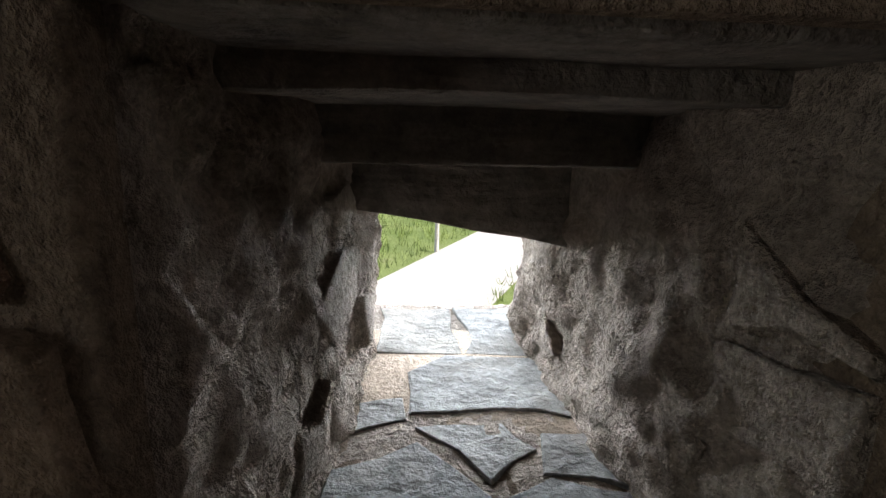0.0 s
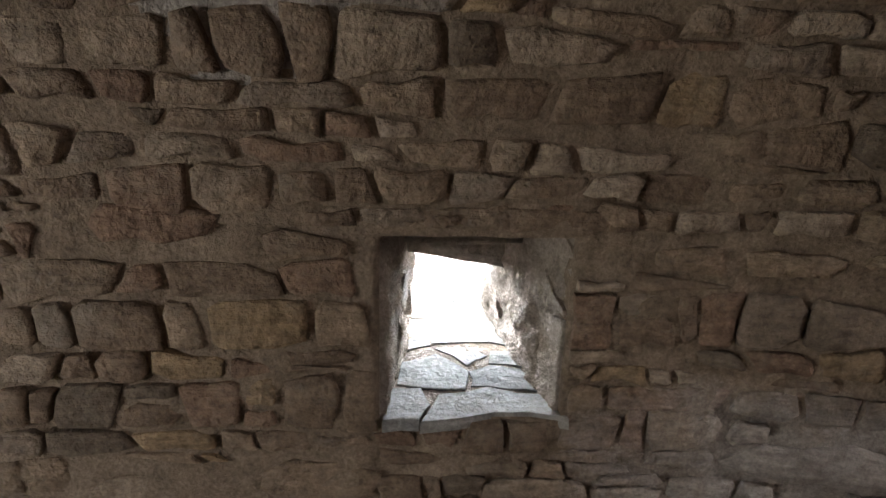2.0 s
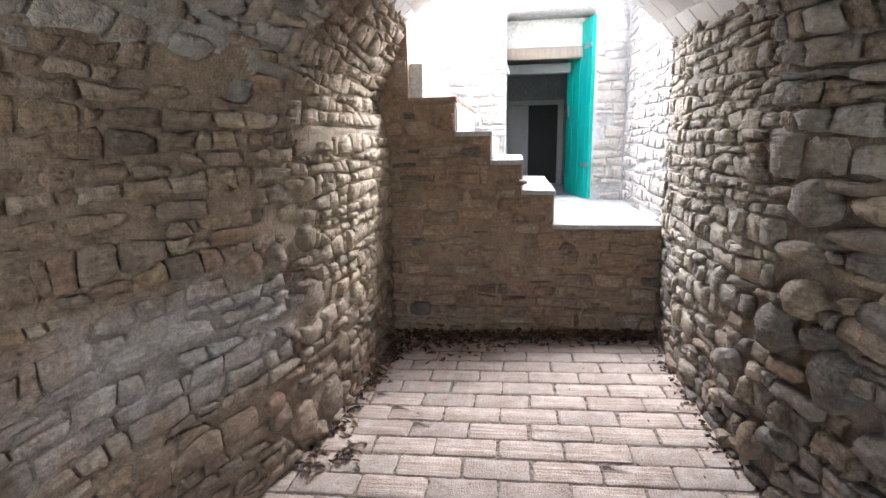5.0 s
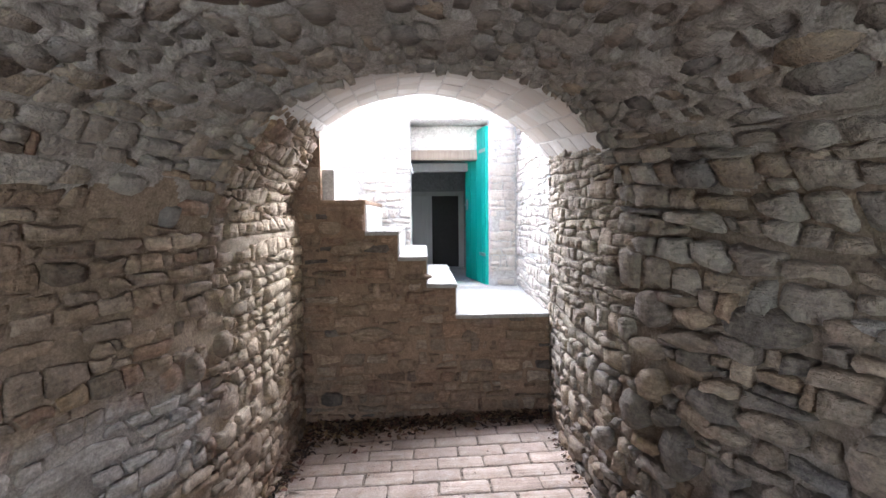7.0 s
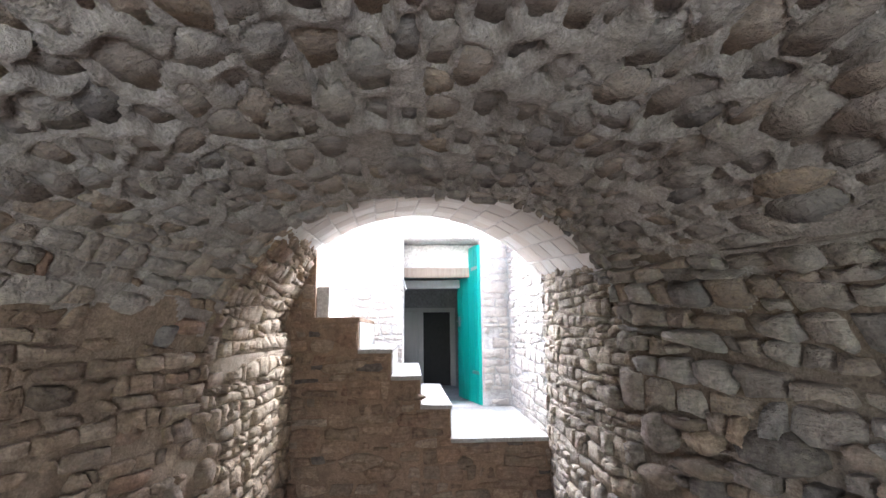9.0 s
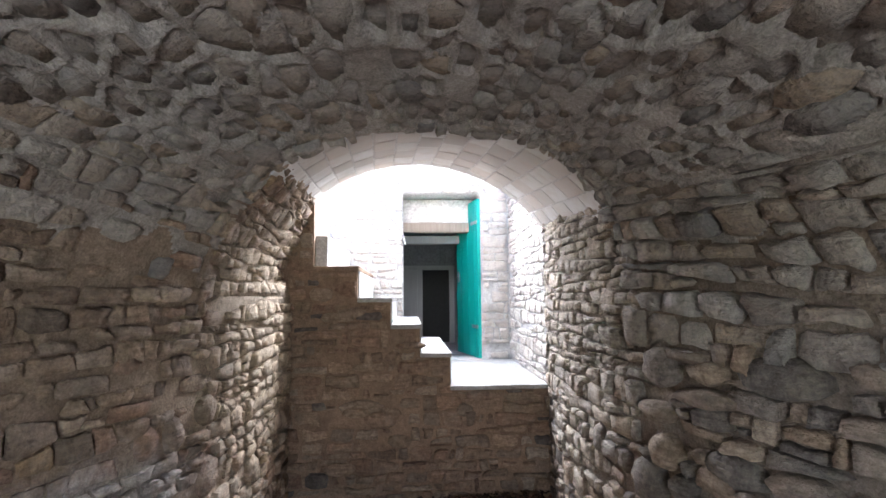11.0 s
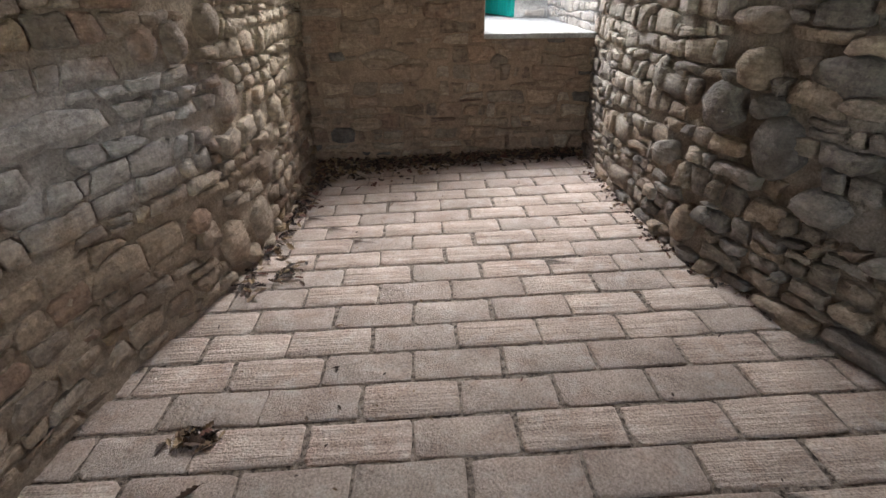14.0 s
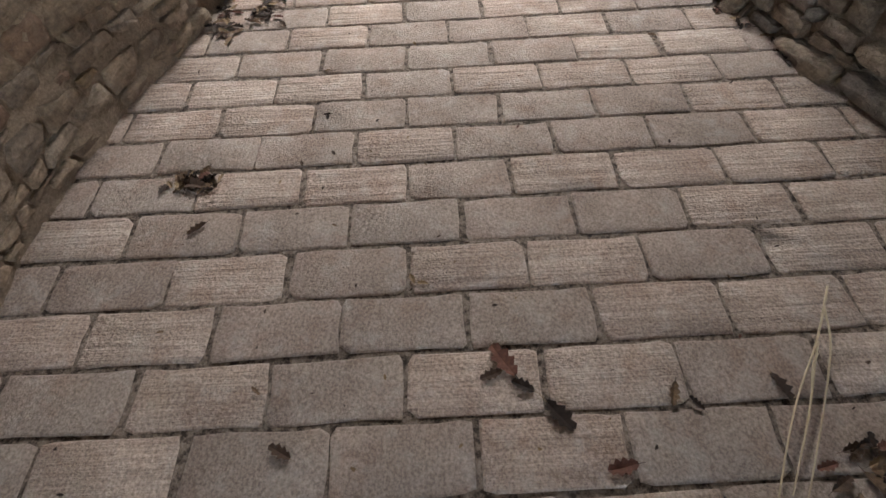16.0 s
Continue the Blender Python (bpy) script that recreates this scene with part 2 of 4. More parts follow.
def grass_material():
    n = Nodes("meadow_grass")
    c = n.ramp(n.noise(1.3, 6.0, 0.7), ((0.3, (0.17, 0.25, 0.06)), (0.6, (0.28, 0.35, 0.12)), (0.8, (0.40, 0.38, 0.22))))
    return n.done(c, 0.9, n.bump(n.noise(30.0, 5.0), 0.8, 0.05))


VAULT_BRICK, TILE, LEAF, GRASS = vault_brick_material(), tile_material(), leaf_material(), grass_material()
TEAL = painted_wood("teal_paint", (0.0, 0.30, 0.25), (0.02, 0.38, 0.33))
OLD_WOOD = painted_wood("weathered_beam_wood", (0.22, 0.17, 0.13), (0.36, 0.31, 0.26))
GREY_WOOD = painted_wood("grey_painted_wood", (0.42, 0.41, 0.41), (0.30, 0.28, 0.27))
# Near-black for the door leaf; on wall_room_dark it is painted darkness.
NEAR_BLACK = plain("near_black", (0.012, 0.011, 0.011), 0.6)
IRON = plain("worn_iron", (0.35, 0.34, 0.33), 0.45, 40, 0.2, 0.8)
CONCRETE = plain("pale_path_concrete", (0.68, 0.66, 0.62), 0.9, 6.0, 0.15)
STRAW = plain("dry_grass_stalk", (0.50, 0.40, 0.27), 0.7, 60, 0.15)
TREAD = mortar_material("worn_lime_tread", (0.42, 0.42, 0.42), (0.30, 0.285, 0.27), 0.0, (), 0.005)


def earth_material():
    """Sandy joint filling with dark crumbs."""
    n = Nodes("joint_earth")
    f = n.noise(48.0, 6.0, 0.75)
    c = n.ramp(f, ((0.40, (0.045, 0.034, 0.028)), (0.52, (0.20, 0.155, 0.125)), (0.64, (0.31, 0.25, 0.21))))
    return n.done(c, 1.0, n.bump(f, 1.0, 0.01), spec=0.1)


EARTH = earth_material()

# ---- mesh helpers ----


def link_mesh(name, verts, faces, materials, parent=None, label="", category="", kind="", group="", smooth=True, at=None, slots=None):
    me = bpy.data.meshes.new(name)
    if at is not None:
        verts = [(v[0] - at[0], v[1] - at[1], v[2] - at[2]) for v in verts]
    me.from_pydata([tuple(map(float, v)) for v in verts], [], faces)
    for m in materials if isinstance(materials, (list, tuple)) else [materials]:
        me.materials.append(m)
    if slots is not None:
        me.polygons.foreach_set("material_index", slots)
    me.polygons.foreach_set("use_smooth", [smooth] * len(me.polygons))
    me.update()
    ob = new(name, me)
    if at is not None:
        ob.location = at
    if parent is not None:
        ob.parent = parent
    return tagged(ob, label, category, group, kind)


def part(name, bm, material, parent, label=""):
    me = bpy.data.meshes.new(name)
    bm.to_mesh(me)
    bm.free()
    me.materials.append(material)
    ob = new(name, me)
    ob.parent = parent
    return tagged(ob, label)


def block(x0, x1, y0, y1, z0, z1, bevel=0.006, cuts=0, rough=0.0, seed=0):
    """A bevelled block between two corners, with its faces cut up and roughened where wanted."""
    bm = bmesh.new()
    bmesh.ops.create_cube(bm, size=1.0, matrix=Matrix.Translation(((x0 + x1) / 2, (y0 + y1) / 2, (z0 + z1) / 2)) @ Matrix.Diagonal((x1 - x0, y1 - y0, z1 - z0, 1)))
    if bevel:
        bmesh.ops.bevel(bm, geom=bm.edges[:], offset=bevel, segments=2, affect="EDGES", profile=0.6)
    if cuts:
        bmesh.ops.subdivide_edges(bm, edges=bm.edges[:], cuts=cuts, use_grid_fill=True)
    if rough:
        for v in bm.verts:
            p = v.co * 9 + Vector((seed * 3.7, seed * 1.3, 0))
            v.co += noise.noise_vector(p) * rough + noise.noise_vector(p * 3.1) * rough * 0.45
    for f in bm.faces:
        f.smooth = cuts > 0
    return bm


# ---- plan of the cellar ----
FALL = 0.03


def floor_z(y):
    return -FALL * y


def left_y(x):
    return np.interp(x, [-2.4, 0.0, 0.4, 0.9, 1.1, 1.4, 1.7, 2.1, 2.6, 3.6], [1.12, 1.075, 1.06, 1.05, 1.03, 0.97, 0.87, 0.80, 0.775, 0.79])


def right_y(x):
    return np.interp(x, [-2.4, 0.6, 1.08, 1.4, 1.66, 1.8, 2.1, 2.9, 3.45, 5.2], [-1.46, -1.40, -1.30, -1.20, -1.14, -1.10, -1.05, -1.05, -1.09, -1.12])


EDGE, END, BACK = 1.92, 3.45, 4.95
SPRING, CROWN = 1.22, 2.19
TAIL = -2.3


def left_surface(u, v):
    y = left_y(u) - 0.10 * np.clip(v - 1.0, 0, 1) ** 1.5 * np.clip((EDGE - u) / 0.3, 0, 1)
    return np.stack([u, y, v], -1)


def right_surface(u, v):
    y = right_y(u) + 0.08 * np.clip(v - 0.8, 0, 1) * np.clip((EDGE - u) / 0.3, 0, 1)
    return np.stack([u, y, v], -1)


VAULT_POWER = 2 / 2.25
_a = np.linspace(0, np.pi, 721)
_y, _z = 1.05 * np.sign(np.cos(_a)) * np.abs(np.cos(_a)) ** VAULT_POWER, (CROWN - SPRING) * np.abs(np.sin(_a)) ** VAULT_POWER
_s = np.concatenate([[0], np.cumsum(np.hypot(np.diff(_y), np.diff(_z)))])


def vault_surface(u, v):
    """v runs evenly along the arc, from 0 at the left springing to 1 at the right one."""
    a = np.interp(np.clip(v, 0.0, 1.0), _s / _s[-1], _a)
    yl, yr = left_y(u) - 0.01, right_y(u) + 0.03
    c, w = (yl + yr) / 2, (yl - yr) / 2
    co, si = np.cos(a), np.sin(a)
    power = np.where(co < 0, 2 / np.interp(u, [0.9, 1.9], [2.25, 3.0]), VAULT_POWER)
    return np.stack([u, c + w * np.sign(co) * np.abs(co) ** power, SPRING + (CROWN - SPRING) * np.abs(si) ** power], -1)


def brick_ring(u):
    """Middle, radius and crown of the brick vault, which widens and rises towards the open end."""
    k = np.clip((np.asarray(u) - 1.92) / 1.65, -0.2, 1.1)
    return -0.19 + 0.06 * k, 1.04 + 0.16 * k, 2.25 + 0.21 * k


def brick_vault_surface(u, v):
    """v: metres along the arc from the crown, to the right."""
    mid, radius, crown = brick_ring(u)
    a = v / 1.12
    return np.stack([u, mid - radius * np.sin(a), crown - radius + radius * np.cos(a)], -1)


def left_upper_surface(u, v):
    """The left haunch beyond the rubble vault: it follows the vault's curve at first and steepens towards the open end, over a narrow ledge."""
    near = np.interp(v, [1.4, 1.5, 1.7, 1.85, 1.99, 2.1, 2.4], [0.82, 0.80, 0.735, 0.648, 0.51, 0.46, 0.46])
    far = np.interp(v, [1.4, 1.49, 1.53, 1.68, 1.86, 2.13, 2.4], [0.785, 0.785, 0.845, 0.85, 0.76, 0.63, 0.63])
    k = np.clip((u - EDGE) / (3.3 - EDGE), 0, 1)
    return np.stack([u, near * (1 - k) + far * k, v], -1)


def stair_surface(u, v):
    return np.stack([np.full_like(u, END), u, v], -1)


def back_surface(u, v):
    return np.stack([np.full_like(u, BACK), u, v], -1)


def normals(surface, u, v, flip):
    e = 1e-3
    n = np.cross(surface(u + e, v) - surface(u - e, v), surface(u, v + e) - surface(u, v - e))
    n /= np.linalg.norm(n, axis=-1, keepdims=True) + 1e-12
    return n * flip


def shell(name, surface, us, vs, flip, thick, material, relief=0.012, hole=None, sunk=0.006, grit=0.0, fill=None, **tags):
    """A wall or vault with thickness: a rough inner face, a plain outer one, closed round its edges and round a hole."""
    U, V = np.meshgrid(us, vs, indexing="ij")
    nu, nv = U.shape
    P, N = surface(U.ravel(), V.ravel()), normals(surface, U.ravel(), V.ravel(), flip)
    d = np.array([noise.noise(Vector(p) * 7) * relief + noise.noise(Vector(p) * 19) * relief * 0.6 + (noise.noise(Vector(p) * 48) + 0.6 * noise.noise(Vector(p) * 95)) * grit for p in P])
    if fill is not None:
        d = d + fill(U.ravel(), V.ravel())
    inner, outer = P + N * (d[:, None] - sunk), P - N * thick
    verts = np.vstack([inner, outer]).tolist()
    k = nu * nv
    faces, keep = [], set()
    for i in range(nu - 1):
        for j in range(nv - 1):
            cu, cv = (us[i] + us[i + 1]) / 2, (vs[j] + vs[j + 1]) / 2
            if hole and any(h[0] < cu < h[1] and h[2] < cv < h[3] for h in hole):
                continue
            keep.add((i, j))
    for i, j in keep:
        q = [i * nv + j, (i + 1) * nv + j, (i + 1) * nv + j + 1, i * nv + j + 1]
        if flip < 0:
            q = q[::-1]
        faces.append(q)
        faces.append([a + k for a in q[::-1]])
        for (di, dj), (a, b) in {(0, -1): (0, 1), (1, 0): (1, 2), (0, 1): (2, 3), (-1, 0): (3, 0)}.items():
            if (i + di, j + dj) not in keep:
                q0 = [i * nv + j, (i + 1) * nv + j, (i + 1) * nv + j + 1, i * nv + j + 1]
                e = [q0[a], q0[b]]
                faces.append([e[1], e[0], e[0] + k, e[1] + k] if flip > 0 else [e[0], e[1], e[1] + k, e[0] + k])
    return link_mesh(name, verts, faces, material, kind="structure", **tags)


def steps_between(a, b, step, extra=()):
    n = max(1, int(round((b - a) / step)))
    return np.array(sorted(set(np.round(np.linspace(a, b, n + 1), 4)) | set(extra)))


# ---- masonry ----


def clip_polygon(poly, a, b):
    out = []
    for p, q in zip(poly, poly[1:] + poly[:1]):
        dp, dq = p[0] * a[0] + p[1] * a[1] - b, q[0] * a[0] + q[1] * a[1] - b
        if dp <= 0:
            out.append(p)
        if (dp < 0 < dq) or (dq < 0 < dp):
            t = dp / (dp - dq)
            out.append((p[0] + t * (q[0] - p[0]), p[1] + t * (q[1] - p[1])))
    return out


def courses(rng, u0, u1, v0, v1, high, wide, bigs=()):
    """Outlines of rubble laid in wavering courses, in the wall's own u and v. bigs: u, v, half width, half height of large single stones."""
    cells = []
    for u, v, ru, rv in bigs:
        n = rng.randint(7, 9)
        t0 = rng.uniform(0, 1)
        cells.append([(u + ru * rng.uniform(0.86, 1.08) * math.cos(6.2832 * (i + t0) / n), v + rv * rng.uniform(0.86, 1.08) * math.sin(6.2832 * (i + t0) / n)) for i in range(n)])

    def wave(k, u):
        return 0.018 * math.sin(u * 2.1 + k * 1.7) + 0.011 * math.sin(u * 6.3 + k * 2.9) + 0.006 * math.sin(u * 15.0 + k * 4.1)

    v, k = v0, rng.randrange(50)
    while v < v1:
        h = rng.uniform(*high)
        u = u0 - rng.uniform(0, wide[1])
        lean = rng.uniform(-0.012, 0.012)
        while u < u1:
            w = min(rng.uniform(*wide) * rng.choice((0.45, 0.7, 0.9, 1.0, 1.25)), 3.2 * h)
            lean2 = rng.uniform(-0.014, 0.014)
            a, c = max(u, u0), min(u + w, u1)
            if c - a > 0.02:
                b0, t0 = v + wave(k, a), v + h + wave(k + 1, a)
                b1, t1 = v + wave(k, c), v + h + wave(k + 1, c)
                quad = [(a - lean, b0), (c - lean2, b1), (c + lean2, t1), (a + lean, t0)]
                split = rng.random()
                if split < 0.16 and h > 0.06:
                    s = rng.uniform(0.35, 0.65)
                    ml, mr = [quad[0][m] * (1 - s) + quad[3][m] * s for m in (0, 1)], [quad[1][m] * (1 - s) + quad[2][m] * s for m in (0, 1)]
                    parts = [[quad[0], quad[1], tuple(mr), tuple(ml)], [tuple(ml), tuple(mr), quad[2], quad[3]]]
                elif split < 0.24:
                    f = rng.uniform(0.7, 0.92)
                    m = np.mean(quad, axis=0)
                    parts = [[(m[0] + (p[0] - m[0]) * (f + 0.12), m[1] + (p[1] - m[1]) * f) for p in quad]]
                else:
                    parts = [quad]
                for q in parts:
                    m = np.mean(q, axis=0)
                    if not any(((m[0] - g[0]) / (g[2] + 0.35 * w)) ** 2 + ((m[1] - g[1]) / (g[3] + 0.35 * h)) ** 2 < 1 for g in bigs):
                        cells.append(knocked(rng, q))
            u += w
            lean = lean2
        v += h
        k += 1
    return cells


def rubble(rng, u0, u1, v0, v1, high, wide, bigs=(), stretch=2.0):
    """Outlines of uncoursed rubble: each stone is what lies nearest to its own middle, with middles in loose, broken rows."""
    pts = [(g[0], g[1], 0.7 * min(g[2] / stretch, g[3])) for g in bigs]
    v = v0
    while v < v1:
        h = rng.uniform(*high)
        u = u0 - rng.uniform(0, wide[1])
        while u < u1:
            w = rng.uniform(*wide) * rng.choice((0.55, 0.75, 1.0, 1.0, 1.3))
            p = (u + w / 2, v + h / 2 + rng.uniform(-0.34, 0.34) * h + 0.03 * math.sin(u * 2.3 + v * 3.0))
            if not any(((p[0] - g[0]) / (g[2] * 1.15)) ** 2 + ((p[1] - g[1]) / (g[3] * 1.15)) ** 2 < 1 for g in bigs):
                pts.append((p[0], p[1], 0.35 * min(w / stretch, h)))
            u += w
        v += h
    arr = np.array(pts)
    arr[:, 0] /= stretch
    reach = 2.6 * max(max(high), max(wide) / stretch)
    cells = []
    for i, (x, y, r) in enumerate(arr):
        d = np.hypot(arr[:, 0] - x, arr[:, 1] - y)
        near = [j for j in np.argsort(d)[1:26] if d[j] < reach + 2 * r]
        poly = [(x - reach, y - reach), (x + reach, y - reach), (x + reach, y + reach), (x - reach, y + reach)]
        for j in near:
            ax, ay = arr[j, 0] - x, arr[j, 1] - y
            dd = ax * ax + ay * ay
            if dd < 1e-8:
                continue
            s = 0.5 + 0.5 * (r * r - arr[j, 2] ** 2) / dd
            poly = clip_polygon(poly, (ax, ay), ax * (x + ax * s) + ay * (y + ay * s))
            if len(poly) < 3:
                break
        if len(poly) >= 3:
            poly = [(min(max(p[0] * stretch, u0), u1), min(max(p[1], v0), v1)) for p in poly]
            area = abs(sum(a[0] * b[1] - a[1] * b[0] for a, b in zip(poly, poly[1:] + poly[:1]))) / 2
            if area > 0.0008:
                cells.append(poly)
    return cells


def knocked(rng, quad):
    """A block with some of its corners broken off."""
    out = []
    for i, p in enumerate(quad):
        a, b = quad[i - 1], quad[(i + 1) % len(quad)]
        c = rng.choice((0.05, 0.08, 0.12, 0.2, 0.32))
        d = rng.choice((0.06, 0.1, 0.15, 0.25))
        out += [(p[0] + (a[0] - p[0]) * c, p[1] + (a[1] - p[1]) * c), (p[0] + (b[0] - p[0]) * d, p[1] + (b[1] - p[1]) * d)]
    return out


def rounded(poly, m, corner=0.15):
    """The outline with its corners cut, as m points at even steps."""
    p = np.array(poly)
    q = np.roll(p, -1, 0)
    cut = np.empty((2 * len(p), 2))
    cut[0::2], cut[1::2] = p * (1 - corner) + q * corner, p * corner + q * (1 - corner)
    seg = np.linalg.norm(np.roll(cut, -1, 0) - cut, axis=1)
    s = np.concatenate([[0], np.cumsum(seg)])
    at = np.linspace(0, s[-1], m, endpoint=False)
    loop = np.vstack([cut, cut[:1]])
    return np.stack([np.interp(at, s, loop[:, 0]), np.interp(at, s, loop[:, 1])], -1)


def angular(rng, poly, m):
    """The outline with its corners kept, as m points: the shortest edges dropped, the longest broken."""
    p = [np.array(q) for q in poly]
    while len(p) > m:
        k = min(range(len(p)), key=lambda i: float(((p[i] - p[i - 1]) ** 2).sum()))
        p[k - 1] = (p[k] + p[k - 1]) / 2
        del p[k]
    while len(p) < m:
        k = max(range(len(p)), key=lambda i: float(((p[i] - p[i - 1]) ** 2).sum()))
        d = p[k] - p[k - 1]
        p.insert(k if k else len(p), (p[k] + p[k - 1]) / 2 + np.array((-d[1], d[0])) * rng.uniform(-0.03, 0.09))
    return np.array(p)


def stone(rng, poly, surface, flip, joint, proud, m=9, corner=0.15, flat=0.84):
    """One lumpy stone of 5 m triangles, standing proud of the wall."""
    o = angular(rng, poly, m) if corner < 0.1 or rng.random() < 0.9 else rounded(poly, m, corner)
    c = o.mean(0)
    r = np.linalg.norm(o - c, axis=1)
    if r.min() < 0.012:
        return None
    o = c + (o - c) * np.clip(1 - joint / r, 0.35, 1)[:, None]
    tilt = rng.uniform(-0.4, 0.4), rng.uniform(-0.4, 0.4)
    size = r.mean()
    rings = []
    for scale, h, wob in ((1.0, -0.022, 0.0), (0.985, 0.62 * proud, 0.22), (flat, proud, 0.25)):
        p = c + (o - c) * scale
        q = (p - c) / size
        hh = h + (proud * (tilt[0] * q[:, 0] + tilt[1] * q[:, 1]) if h > 0 else 0) + np.array([rng.uniform(-wob, wob) for _ in range(m)]) * proud
        rings.append((p, hh))
    pts = np.vstack([rings[0][0], rings[1][0], rings[2][0], c[None]])
    hs = np.concatenate([rings[0][1], rings[1][1], rings[2][1], [proud * rng.uniform(0.8, 1.25)]])
    P = surface(pts[:, 0], pts[:, 1]) + normals(surface, pts[:, 0], pts[:, 1], flip) * hs[:, None]
    faces = []
    for k in (0, m):
        for i in range(m):
            j = (i + 1) % m
            faces.append((k + i, k + j, k + m + j, k + m + i))
    faces += [(2 * m + i, 2 * m + (i + 1) % m, 3 * m) for i in range(m)]
    if flip < 0:
        faces = [f[::-1] for f in faces]
    return P, faces


def boulder(rng, surface, flip, u, v, ru, rv, proud, m=11):
    """One smooth rounded stone, half sunk in the wall."""
    t0, rings = rng.uniform(0, 6.28), []
    ang = t0 + np.arange(m) * 2 * np.pi / m
    wob = np.array([rng.uniform(0.88, 1.08) for _ in range(m)])
    lean = rng.uniform(-0.3, 0.3), rng.uniform(-0.3, 0.3)
    for scale, h in ((1.0, -0.02), (0.98, 0.45), (0.80, 0.86)):
        q = np.stack([np.cos(ang), np.sin(ang)], -1) * (wob * scale)[:, None]
        hh = h * proud * (1 + lean[0] * q[:, 0] + lean[1] * q[:, 1]) * np.array([rng.uniform(0.9, 1.1) for _ in range(m)]) if h > 0 else np.full(m, h)
        rings.append((u + q[:, 0] * ru, v + q[:, 1] * rv, hh))
    pu, pv, ph = (np.concatenate([r[i] for r in rings] + [[(u, v, proud)[i]]]) for i in range(3))
    P = surface(pu, pv) + normals(surface, pu, pv, flip) * ph[:, None]
    faces = [(k + i, k + (i + 1) % m, k + m + (i + 1) % m, k + m + i) for k in (0, m) for i in range(m)] + [(2 * m + i, 2 * m + (i + 1) % m, 3 * m) for i in range(m)]
    return P, [f[::-1] for f in faces] if flip < 0 else faces


def set_boulders(wall, seed, surface, flip, places, proud, material):
    rng = random.Random(seed)
    for u, v, ru, rv in places:
        P, faces = boulder(rng, surface, flip, u, v, ru, rv, proud * rng.uniform(0.7, 1.3))
        link_mesh("stone", P, faces, material, wall, at=P[-1].tolist())


def plate(rng, poly, surface, flip, out, level, m=8):
    """A flat-faced stone set back behind the mortar that laps over its rim."""
    o = rounded(poly, m, 0.2)
    c = o.mean(0)
    r = np.linalg.norm(o - c, axis=1)
    o = c + (o - c) * (1 + out / np.maximum(r, 0.02))[:, None]
    tilt = rng.uniform(-0.14, 0.14), rng.uniform(-0.14, 0.14)
    h = level + (o - c) @ np.array(tilt) + np.array([rng.uniform(-0.003, 0.003) for _ in range(m)])
    pts = np.vstack([o, o, c[None]])
    hs = np.concatenate([np.full(m, -0.06), h, [level + rng.uniform(0.0, 0.006)]])
    P = surface(pts[:, 0], pts[:, 1]) + normals(surface, pts[:, 0], pts[:, 1], flip) * hs[:, None]
    faces = [(i, (i + 1) % m, m + (i + 1) % m, m + i) for i in range(m)] + [(m + i, m + (i + 1) % m, 2 * m) for i in range(m)]
    return P, faces


def hollows(us, vs, cells, wobble):
    """1 inside the outlines of the stones, 0 in the mortar between, over a grid."""
    D = np.zeros((len(us), len(vs)))
    for poly in cells:
        p = np.array(poly)
        q = np.roll(p, -1, 0)
        area = (p[:, 0] * q[:, 1] - p[:, 1] * q[:, 0]).sum()
        i0, i1 = np.searchsorted(us, [p[:, 0].min() - 0.02, p[:, 0].max() + 0.02])
        j0, j1 = np.searchsorted(vs, [p[:, 1].min() - 0.02, p[:, 1].max() + 0.02])
        if i1 <= i0 or j1 <= j0:
            continue
        U, V = np.meshgrid(us[i0:i1], vs[j0:j1], indexing="ij")
        sd = np.full(U.shape, 9.0)
        for a, b in zip(p, q):
            e = b - a
            n = np.array((-e[1], e[0])) * np.sign(area) / (np.hypot(*e) + 1e-9)
            sd = np.minimum(sd, (U - a[0]) * n[0] + (V - a[1]) * n[1])
        t = np.clip((sd + wobble[i0:i1, j0:j1] + 0.003) / 0.012, 0, 1)
        D[i0:i1, j0:j1] = np.maximum(D[i0:i1, j0:j1], t * t * (3 - 2 * t))
    return D


def lay(wall, made, material, near, limit=290, name="stone"):
    """The stones nearest to a place become parts of the wall, the others one joined part."""
    made = sorted(made, key=lambda s: float(((s[0][-1] - np.array(near)) ** 2).sum()))
    for P, faces in made[:limit]:
        crisp(link_mesh(name, P, faces, material, wall, at=P[-1].tolist()))
    rest = made[limit:]
    if rest:
        verts, faces = join(rest)
        crisp(link_mesh("masonry_rest", verts, faces, material, wall, kind="stuff"))


def crisp(ob):
    """The faces at the foot of each stone are flat, so that its upper edge reads sharp."""
    ob.data.polygons.foreach_set("use_smooth", [len(p.vertices) == 3 or min(p.vertices) % STONE_VERTS >= STONE_SIDES for p in ob.data.polygons])
    return ob


STONE_SIDES, STONE_VERTS = 9, 28


def join(made):
    verts, faces = [], []
    for P, f in made:
        k = len(verts)
        verts += P.tolist()
        faces += [tuple(a + k for a in q) for q in f]
    return verts, faces


